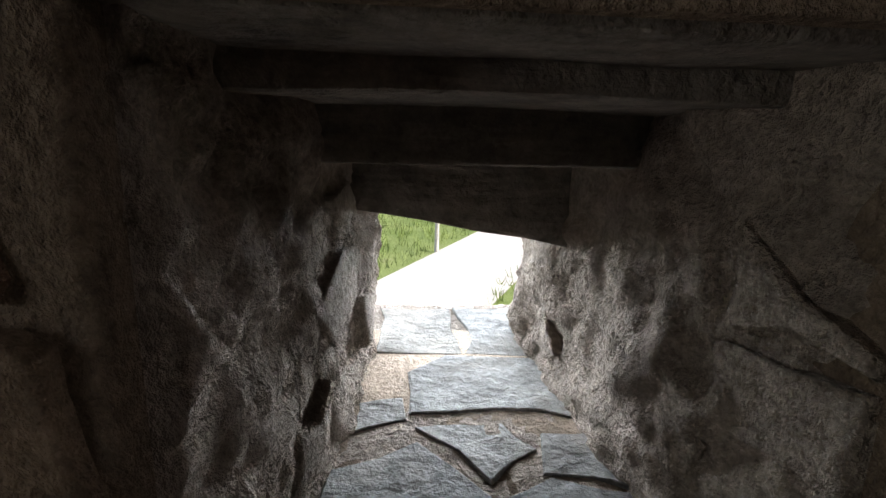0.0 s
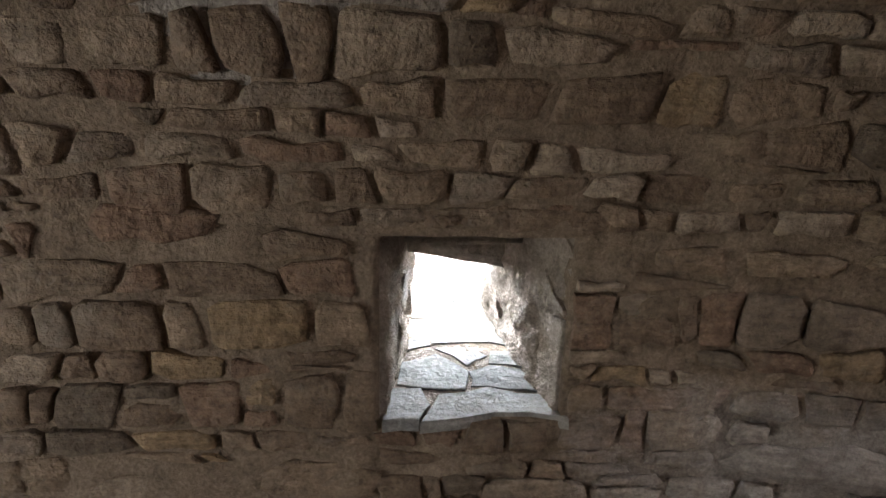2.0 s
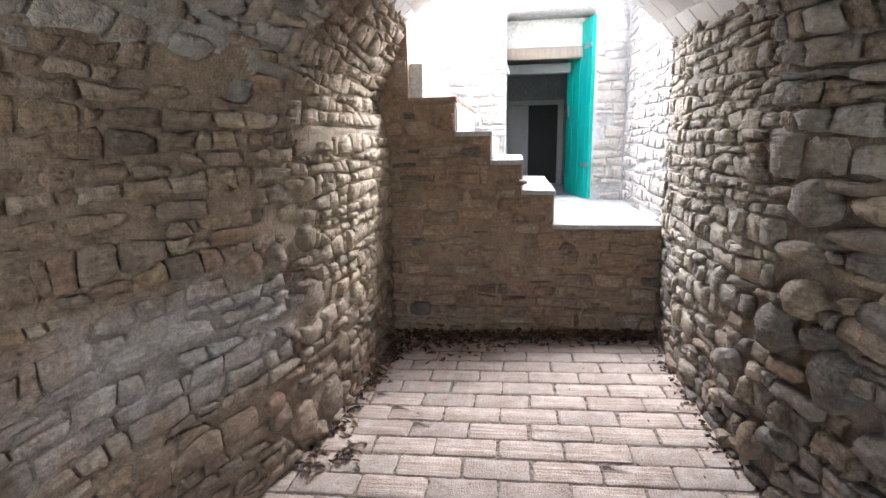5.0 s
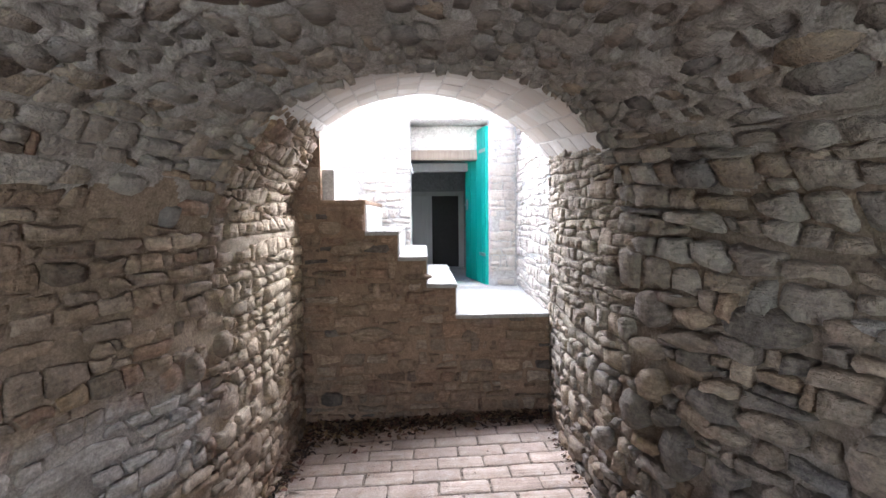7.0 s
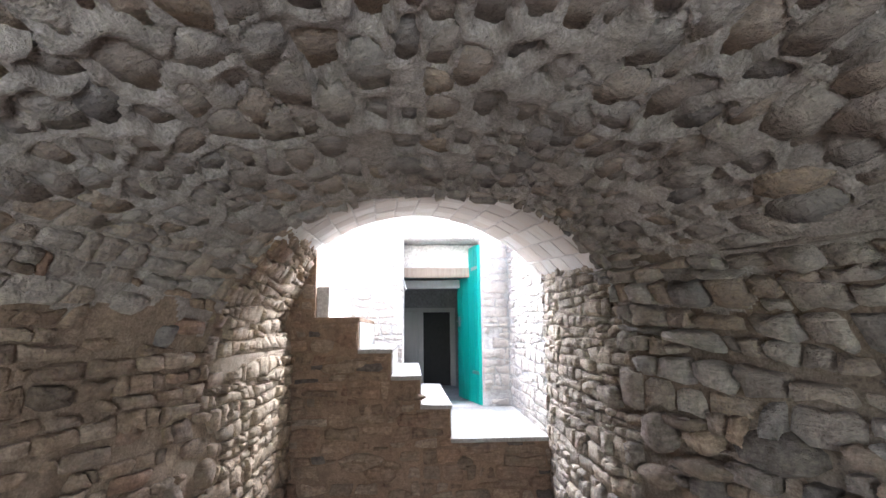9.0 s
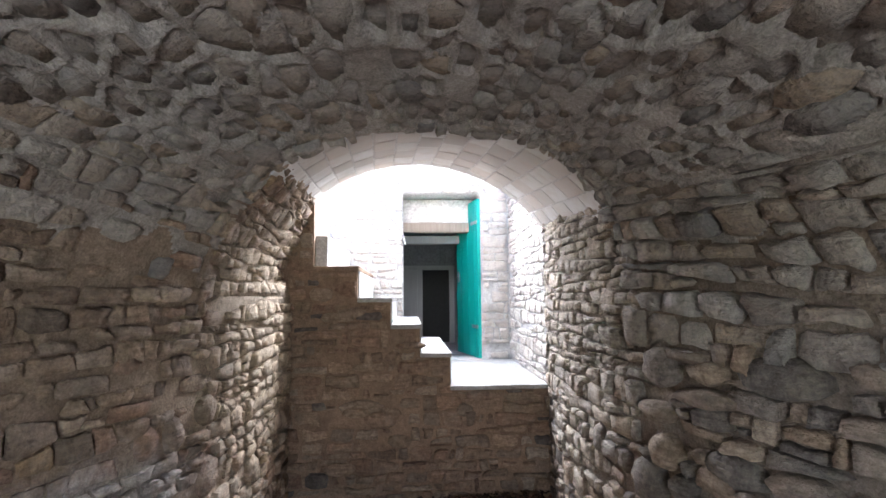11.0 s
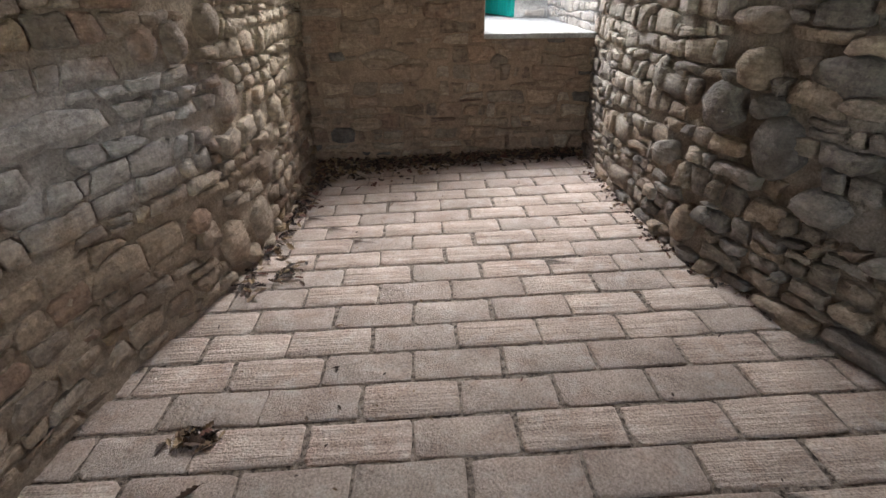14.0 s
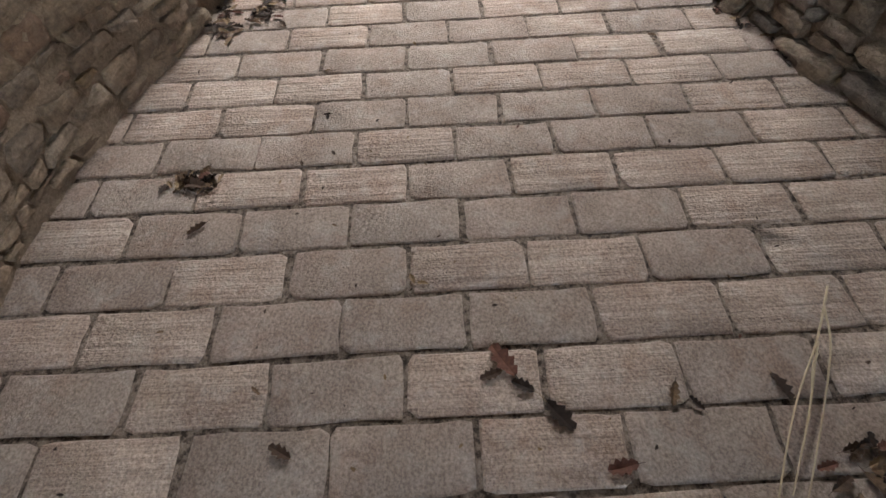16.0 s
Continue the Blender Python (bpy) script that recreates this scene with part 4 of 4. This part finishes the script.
tagged(bpy.data.objects["wall_over_mouth"], "whitewashed wall over the cellar mouth", "wall", kind="structure")

# ---- doorway, open door and the room behind ----


def setting(name, bm, material, label, category):
    return tagged(part(name, bm, material, None), label, category, kind="structure")


setting("lintel_1", block(5.28, BACK + 0.44, DY0 - 0.12, DY1 + 0.12, 2.26, 2.52, 0.01, 3, 0.008, 1), PLASTER, "white plastered lintel inside the doorway", "lintel")
beam = setting("beam", block(5.26, 5.40, DY0 - 0.12, DY1 + 0.12, 2.15, 2.262, 0.015, 4, 0.01, 2), OLD_WOOD, "weathered wooden lintel beam over the doorway", "beam")
setting("beam_1", block(5.62, 5.76, DY0 - 0.2, DY1 + 0.3, 2.06, 2.16, 0.015, 4, 0.008, 3), GREY_WOOD, "grey painted ceiling beam in the passage", "beam")
RX, RY0, RY1 = 7.0, -1.5, 0.9
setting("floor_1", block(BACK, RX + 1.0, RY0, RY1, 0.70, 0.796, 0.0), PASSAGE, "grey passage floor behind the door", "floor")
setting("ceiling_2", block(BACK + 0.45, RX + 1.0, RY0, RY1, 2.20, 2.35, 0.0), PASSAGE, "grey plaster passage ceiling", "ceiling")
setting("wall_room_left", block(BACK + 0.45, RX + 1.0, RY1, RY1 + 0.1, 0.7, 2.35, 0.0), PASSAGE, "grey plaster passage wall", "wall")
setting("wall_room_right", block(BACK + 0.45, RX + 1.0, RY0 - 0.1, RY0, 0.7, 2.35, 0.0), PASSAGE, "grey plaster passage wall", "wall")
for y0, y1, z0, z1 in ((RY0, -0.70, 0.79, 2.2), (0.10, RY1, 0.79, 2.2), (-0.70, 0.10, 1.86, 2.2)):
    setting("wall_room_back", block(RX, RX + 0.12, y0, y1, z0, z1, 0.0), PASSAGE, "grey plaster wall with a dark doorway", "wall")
# Added black slab: the darkness behind the doorway is put into its colour.
setting("wall_room_dark", block(RX + 0.9, RX + 1.0, RY0, RY1, 0.7, 2.35, 0.0), NEAR_BLACK, "wall beyond the inner doorway, blackened to read as unlit", "wall")


def inner_doors():
    frame_ob = new("door_2")
    tagged(frame_ob, "pale door frame with two dark inner doors", "door frame", kind="structure")
    for y in (-0.68, -0.225, 0.07):
        part("post", block(RX - 0.03, RX + 0.1, y - 0.035, y + 0.035, 0.796, 1.86, 0.005), GREY_WOOD, frame_ob, "grey painted post")
    part("door_leaf", block(RX + 0.05, RX + 0.09, -0.645, -0.26, 0.80, 1.83, 0.004), NEAR_BLACK, frame_ob, "nearly black door leaf")
    part("door_leaf", block(RX + 0.05, RX + 0.09, -0.19, 0.035, 0.80, 1.83, 0.004), GREY_WOOD, frame_ob, "dull grey door leaf")
    part("head", block(RX - 0.03, RX + 0.1, -0.72, 0.11, 1.83, 1.89, 0.005), GREY_WOOD, frame_ob)


inner_doors()


def teal_door():
    hinge, free = Vector((4.99, -0.805, 0.81)), Vector((5.74, -0.655, 0.81))
    along = (free - hinge)
    width, ang = along.length, math.atan2(along.y, along.x)
    door = new("door_1")
    door.matrix_world = Matrix.Translation(hinge) @ pose(0, 0, 0, 0, 0, math.degrees(ang))
    tagged(door, "open wooden plank door painted bright teal", "door", kind="structure")
    n = 7
    w = width / n
    for i in range(n):
        part("plank", block(i * w + 0.002, (i + 1) * w - 0.002, -0.018, 0.018 + 0.002 * (i % 2), 0.0, 1.665, 0.004), TEAL, door)
    for z in (0.25, 1.35):
        part("batten", block(0.03, width - 0.03, -0.045, -0.018, z, z + 0.11, 0.005), TEAL, door)
    latch = part("latch", block(width - 0.12, width - 0.07, 0.018, 0.03, 0.80, 0.92, 0.003), IRON, door, "small worn iron latch")
    part("handle", block(width - 0.16, width - 0.06, 0.03, 0.05, 0.85, 0.868, 0.005), IRON, latch)
    for z in (0.3, 1.4):
        part("hinge", block(0.0, 0.2, 0.02, 0.026, z, z + 0.035, 0.002), IRON, door)


teal_door()

# ---- window niche ----


def jamb_surface_left(u, v):
    x = np.interp(u, [1.0, 1.06, 1.3, 1.56, 1.75], [0.40, 0.405, 0.445, 0.472, 0.47])
    return np.stack([x, u, v], -1)


def jamb_surface_right(u, v):
    x = np.interp(u, [1.0, 1.06, 1.3, 1.56, 1.75], [0.755, 0.752, 0.715, 0.708, 0.706])
    return np.stack([x, u, v], -1)


for name, surface, flip, seed in (("window_jamb_left", jamb_surface_left, 1, 71), ("window_jamb_right", jamb_surface_right, -1, 72)):
    jamb = shell(name, surface, steps_between(1.068, 1.66, 0.009), steps_between(0.78, 1.26, 0.009), flip, 0.2, NICHE, 0.016, None, 0.0, 0.009, label="rough mortared side of the window niche", category="window jamb")
    made = masonry(seed, surface, flip, (1.06, 1.65, 0.82, 1.24), (0.06, 0.11), (0.07, 0.15), lambda u, v, r: r.uniform(0.006, 0.02), lambda u, v, r: r.uniform(-0.004, 0.012), layout=rubble)
    lay(jamb, [s for i, s in enumerate(made) if i % 3 == 0], NICHE, (0.5, 1.3, 1.0))


def sill_surface(u, v):
    """u: x, v: y over the sill."""
    return np.stack([u, v, np.interp(v, [1.0, 1.3, 1.7], [0.842, 0.836, 0.832])], -1)


sill = shell("window_sill", sill_surface, steps_between(0.36, 0.80, 0.01), steps_between(1.080, 1.80, 0.01), 1, 0.06, NICHE, 0.003, None, 0.0008, 0.003, label="window sill of flat slate slabs in mortar", category="window sill")
made = []
rng = random.Random(77)
for poly in ([(0.41, 1.05), (0.475, 1.05), (0.50, 1.10), (0.485, 1.165), (0.415, 1.17)], [(0.49, 1.045), (0.755, 1.045), (0.755, 1.13), (0.63, 1.165), (0.53, 1.14), (0.515, 1.10)],
             [(0.44, 1.19), (0.50, 1.17), (0.575, 1.16), (0.595, 1.24), (0.53, 1.33), (0.45, 1.29)], [(0.60, 1.175), (0.745, 1.145), (0.745, 1.24), (0.66, 1.27), (0.605, 1.24)],
             [(0.535, 1.36), (0.60, 1.27), (0.655, 1.32), (0.63, 1.37)], [(0.655, 1.28), (0.735, 1.255), (0.735, 1.345), (0.67, 1.345)],
             [(0.53, 1.40), (0.72, 1.385), (0.715, 1.54), (0.58, 1.55), (0.53, 1.50)], [(0.465, 1.36), (0.52, 1.38), (0.515, 1.43), (0.465, 1.42)],
             [(0.48, 1.575), (0.60, 1.57), (0.60, 1.76), (0.48, 1.76)], [(0.615, 1.57), (0.72, 1.56), (0.72, 1.76), (0.615, 1.76)]):
    c = np.mean(poly, axis=0)
    made.append(stone(rng, [tuple(c + (np.array(p) - c) * 1.13) for p in poly], sill_surface, 1, 0.003, 0.0035, 12, 0.05, 0.96))
for P, faces in made:
    link_mesh("slab", P, faces, STONE_SILL, sill, at=P[-1].tolist(), smooth=False)


def lintels():
    top = new("window_lintel")
    tagged(top, "stepped dark slate lintel slabs over the window niche", "lintel", kind="structure")
    for i, (y0, y1, z) in enumerate(((1.062, 1.17, 1.202), (1.15, 1.30, 1.180), (1.28, 1.46, 1.134))):
        part("slab", block(0.36, 0.80, y0, y1, z, z + 0.075, 0.006, 5, 0.004, i + 4), STONE_SLAB, top)
    bm = block(0.40, 0.80, 1.44, 1.66, 1.06, 1.2, 0.006, 5, 0.005, 9)
    for v in bm.verts:
        if v.co.z < 1.13:
            v.co.z += 0.009 - (v.co.x - 0.476) * 0.165
    part("slab", bm, STONE_SLAB, top)


lintels()

# ---- brick floor ----
rows_x0, ROW, LONG = 0.467, 0.146, 0.2885
bed = link_mesh("floor", [(TAIL, 1.6, floor_z(1.6) - 0.005), (END + 0.1, 1.6, floor_z(1.6) - 0.005), (END + 0.1, -1.8, floor_z(-1.8) - 0.005), (TAIL, -1.8, floor_z(-1.8) - 0.005),
                          (TAIL, 1.6, -0.3), (END + 0.1, 1.6, -0.3), (END + 0.1, -1.8, -0.3), (TAIL, -1.8, -0.3)],
                [(3, 2, 1, 0), (4, 5, 6, 7), (0, 1, 5, 4), (1, 2, 6, 5), (2, 3, 7, 6), (3, 0, 4, 7)], EARTH, kind="structure", label="cellar floor of worn clay bricks laid in running bond", category="brick floor", smooth=False)


def brick_meshes():
    """A few worn bricks of one size, each with its own chipped outline and slightly hollow top."""
    rng, out = random.Random(81), []
    hx, hy = ROW / 2 - 0.0022, LONG / 2 - 0.0022
    for _ in range(20):
        o = []
        for sx, sy, first in ((-1, -1, True), (1, -1, False), (1, 1, True), (-1, 1, False)):
            c, d = rng.choice((0.003, 0.007, 0.011, 0.019)), rng.choice((0.003, 0.006, 0.011, 0.021))
            a, b = (sx * hx, sy * (hy - d)), (sx * (hx - c), sy * hy)
            o += [a, b] if first else [b, a]
            o += [(0.0, sy * hy)] if first else [(sx * hx, sy * 0.5 * hy), (sx * hx, -sy * 0.5 * hy)]
        o = [(x - math.copysign(rng.choice((0.0, 0.001, 0.002, 0.005)), x), y - math.copysign(rng.choice((0.0, 0.001, 0.002, 0.005)), y)) for x, y in o]
        m = len(o)
        rim = [rng.choice((-0.001, -0.002, -0.004)) for _ in o]
        verts = [(x, y, -0.016) for x, y in o] + [(x * 0.982, y * 0.991, h) for (x, y), h in zip(o, rim)] + [(x * 0.90, y * 0.95, 0.0012 + rng.uniform(-0.0014, 0.0012)) for x, y in o] + [(0, 0, 0.001)]
        faces = [(k + i, k + (i + 1) % m, k + m + (i + 1) % m, k + m + i) for k in (0, m) for i in range(m)] + [(2 * m + i, 2 * m + (i + 1) % m, 3 * m) for i in range(m)]
        me = bpy.data.meshes.new("brick")
        me.from_pydata(verts, [], faces)
        me.materials.append(TILE)
        me.polygons.foreach_set("use_smooth", [True] * len(me.polygons))
        out.append(me)
    return out


def pave():
    rng, kinds = random.Random(82), brick_meshes()
    far_v, far_f = [], []
    for k in range(-19, 21):
        x = rows_x0 + (k + 0.5) * ROW
        if x > END - 0.02:
            break
        off = (0.524 if k % 2 == 0 else 0.379) + LONG / 2 + rng.uniform(-0.005, 0.005)
        for j in range(-8, 6):
            y = off + j * LONG + rng.uniform(-0.004, 0.004)
            if not right_y(x) - 0.12 < y < left_y(x) + 0.13:
                continue
            z = floor_z(y) + rng.uniform(-0.0028, 0.0022)
            m = pose(x + rng.uniform(-0.002, 0.002), y, z, -math.degrees(math.atan(FALL)) + rng.uniform(-0.5, 0.5), rng.uniform(-0.8, 0.8)) @ pose(0, 0, 0, 0, 0, rng.uniform(-0.7, 0.7) + rng.choice((0, 180)))
            me = kinds[rng.randrange(len(kinds))]
            if x > -0.1:
                ob = new("brick", me)
                ob.parent = bed
                ob.matrix_basis = m
            else:
                b = len(far_v)
                far_v += [tuple(m @ v.co) for v in me.vertices]
                far_f += [tuple(a + b for a in p.vertices) for p in me.polygons]
    link_mesh("bricks_behind", far_v, far_f, TILE, bed, kind="stuff")


pave()

# ---- leaves and straw ----


def leaf_mesh(seed):
    """A curled dry oak leaf with lobes and a stalk."""
    rng = random.Random(seed)
    n, verts, faces = 9, [], []
    curl, twist = rng.uniform(-0.35, 0.6), rng.uniform(-0.5, 0.5)
    for i in range(n):
        t = i / (n - 1)
        w = 0.28 * math.sin(math.pi * min(1, t * 0.93 + 0.05)) ** 0.7 * (1.0 if i % 2 else 0.55) + 0.01
        z0 = curl * (t - 0.5) ** 2
        for s in (-1, 0, 1):
            verts.append((t - 0.5 + (0.04 if s and i % 2 else 0), s * w, z0 + abs(s) * w * (0.55 + twist * (t - 0.5)) + rng.uniform(-0.02, 0.02)))
    for i in range(n - 1):
        for s in (0, 1):
            a = i * 3 + s
            faces.append((a, a + 3, a + 4, a + 1))
    me = bpy.data.meshes.new("dry_leaf")
    me.from_pydata(verts, [], faces)
    me.materials.append(LEAF)
    low = min(v[2] for v in verts)
    me.transform(Matrix.Translation((0, 0, -low)))
    z = verts[1][2] - low
    path = [(-0.46, 0.0, z), (-0.60, 0.02 * twist, z * 0.7 + 0.02), (-0.76, 0.06 * twist, z * 0.4 + 0.03)]
    return me, tube_mesh("stalk", path, 0.014, LEAF)


def tube_mesh(name, path, radius, material, sides=5):
    """A thin tapering stem along a path."""
    verts, faces = [], []
    for i, p in enumerate(path):
        a, b = Vector(path[max(0, i - 1)]), Vector(path[min(len(path) - 1, i + 1)])
        t = (b - a).normalized()
        n = t.cross(Vector((0, 0, 1))).normalized()
        m = n.cross(t)
        r = radius * (1 - 0.4 * i / (len(path) - 1))
        verts += [tuple(Vector(p) + (n * math.cos(q) + m * math.sin(q)) * r) for q in (6.2832 * j / sides for j in range(sides))]
    for i in range(len(path) - 1):
        faces += [(i * sides + j, i * sides + (j + 1) % sides, (i + 1) * sides + (j + 1) % sides, (i + 1) * sides + j) for j in range(sides)]
    faces += [tuple(range(sides))[::-1], tuple(range(len(verts) - sides, len(verts)))]
    me = bpy.data.meshes.new(name)
    me.from_pydata(verts, [], faces)
    me.materials.append(material)
    me.polygons.foreach_set("use_smooth", [True] * len(me.polygons))
    return me


LEAVES, LEAF_STALKS = zip(*[leaf_mesh(s) for s in range(12)])
rng = random.Random(91)


def leaf(x, y, size, turn, label="curled brown oak leaf lying on the brick floor", tip=0.0):
    k = rng.randrange(len(LEAVES))
    ob = new("dry_leaf", LEAVES[k])
    new("stalk", LEAF_STALKS[k]).parent = ob
    ob.matrix_world = Matrix.Translation((x, y, floor_z(y) + 0.004)) @ pose(0, 0, 0, tip, rng.uniform(-8, 8), turn) @ Matrix.Diagonal((size, size * rng.uniform(0.75, 1.05), size * rng.uniform(0.8, 1.3), 1))
    return tagged(ob, label, "leaf", "fallen leaves on the floor")


for x, y, s, a in ((0.998, 0.678, 0.075, 80), (1.0, 0.72, 0.05, 20), (0.985, 0.64, 0.06, 130), (0.841, 0.632, 0.055, 130), (0.435, -0.117, 0.085, 30), (0.405, -0.088, 0.05, 110), (0.378, -0.151, 0.05, 60),
                   (0.313, -0.216, 0.075, 220), (0.272, 0.334, 0.05, 60), (0.349, -0.668, 0.06, 200), (0.211, -0.313, 0.06, 100), (0.324, -0.488, 0.035, 40), (1.063, 0.387, 0.022, 15), (1.274, 0.333, 0.022, 95), (0.653, 0.075, 0.03, 20), (0.64, 0.05, 0.025, 80), (1.261, 0.331, 0.022, 0),
                   (1.605, -0.766, 0.03, 70), (0.398, 0.403, 0.025, 50), (0.345, -0.45, 0.05, 160), (1.10, 0.30, 0.02, 30), (1.5, 0.35, 0.025, 100), (0.75, -0.06, 0.015, 100)):
    leaf(x, y, s, a)
for _ in range(34):
    leaf(rng.gauss(1.018, 0.02), rng.gauss(0.68, 0.036), rng.uniform(0.028, 0.052), rng.uniform(0, 360), tip=rng.uniform(-35, 35))
for _ in range(26):
    leaf(rng.gauss(1.9, 0.05), rng.gauss(0.63, 0.03), rng.uniform(0.03, 0.055), rng.uniform(0, 360))
for _ in range(30):
    leaf(rng.gauss(1.86, 0.07), rng.gauss(0.765, 0.035), rng.uniform(0.03, 0.06), rng.uniform(0, 360))
for _ in range(16):
    leaf(rng.gauss(1.5, 0.05), rng.gauss(-1.16, 0.02), rng.uniform(0.025, 0.05), rng.uniform(0, 360))
for _ in range(22):
    leaf(rng.gauss(0.17, 0.05), rng.gauss(-0.76, 0.06), rng.uniform(0.03, 0.06), rng.uniform(0, 360))


def litter():
    """The drift of small dry leaves against the stair wall and along the foot of the side walls."""
    r = random.Random(95)
    verts, faces = [], []

    def drop(x, y, z, s):
        me = LEAVES[r.randrange(len(LEAVES))]
        m = Matrix.Translation((x, y, floor_z(y) + z)) @ pose(0, 0, 0, r.uniform(-40, 40), r.uniform(-40, 40), r.uniform(0, 360)) @ Matrix.Scale(s, 4)
        b = len(verts)
        verts.extend(tuple(m @ v.co) for v in me.vertices)
        faces.extend(tuple(a + b for a in p.vertices) for p in me.polygons)

    for _ in range(1500):
        y = r.uniform(-1.05, 0.78)
        deep = 0.13 + 0.17 * max(0.0, (y + 0.4) / 1.1)
        d = abs(r.gauss(0, deep * 0.6))
        drop(END - 0.02 - d, y, max(0.0, 0.03 - d * 0.12) * r.random(), r.uniform(0.03, 0.062))
    for _ in range(420):
        x = END - abs(r.gauss(0, 0.75))
        if x > 2.0:
            drop(x, float(left_y(x)) - 0.02 - abs(r.gauss(0, 0.05)), 0.005, r.uniform(0.03, 0.055))
    for _ in range(200):
        x = r.uniform(1.6, END)
        drop(x, float(right_y(x)) + 0.03 + abs(r.gauss(0, 0.025)), 0.004, r.uniform(0.015, 0.035))
    for _ in range(160):
        x = r.uniform(0.2, 3.2)
        drop(x, r.uniform(-1.0, 0.8), 0.003, r.uniform(0.006, 0.016))
    link_mesh("leaf_litter", verts, faces, LEAF, kind="stuff", label="drift of dry brown leaves against the stair wall", category="leaf litter")


litter()


def straw():
    stalk = new("dry_stalk")
    stalk.location = (0.35, -0.70, floor_z(-0.70))
    tagged(stalk, "forked dry straw stalk lying on the brick floor", "stalk")
    for k, pts in enumerate(([(0.548, -0.831, 0.05), (0.423, -0.754, 0.045), (0.32, -0.673, 0.03), (0.218, -0.611, 0.02), (0.125, -0.56, 0.012)], [(0.50, -0.80, 0.05), (0.422, -0.782, 0.045), (0.296, -0.718, 0.025), (0.123, -0.61, 0.012)],
                [(0.423, -0.754, 0.045), (0.387, -0.737, 0.035), (0.29, -0.69, 0.02), (0.15, -0.60, 0.01)], [(0.40, -0.745, 0.04), (0.37, -0.715, 0.05), (0.33, -0.70, 0.04)])):
        smooth = [np.array([np.interp(t, range(len(pts)), [p[c] for p in pts]) for c in range(3)]) for t in np.linspace(0, len(pts) - 1, 13)]
        for _ in range(2):
            smooth = [smooth[0]] + [(a + 2 * b + c) / 4 for a, b, c in zip(smooth, smooth[1:], smooth[2:])] + [smooth[-1]]
        path = [(x - 0.35, y + 0.70, z + floor_z(y) - floor_z(-0.70)) for x, y, z in smooth]
        new("stem" if k == 0 else "branch", tube_mesh("stem", path, 0.0026, STRAW)).parent = stalk


straw()


def wall_cable():
    c = bpy.data.curves.new("cable", "CURVE")
    c.dimensions, c.bevel_depth, c.bevel_resolution = "3D", 0.009, 2
    p = c.splines.new("NURBS")
    pts = [(0.17, 2.42), (0.14, 2.285), (0.053, 2.2), (-0.015, 2.07), (-0.035, 1.98)]
    p.points.add(len(pts) - 1)
    for q, (y, z) in zip(p.points, pts):
        q.co = (BACK - 0.018, y, z, 1)
    p.use_endpoint_u, p.order_u = True, 3
    c.materials.append(LIMEWASH)
    tagged(new("cable", c), "limewashed cable running down the white wall beside the doorway", "cable")


wall_cable()
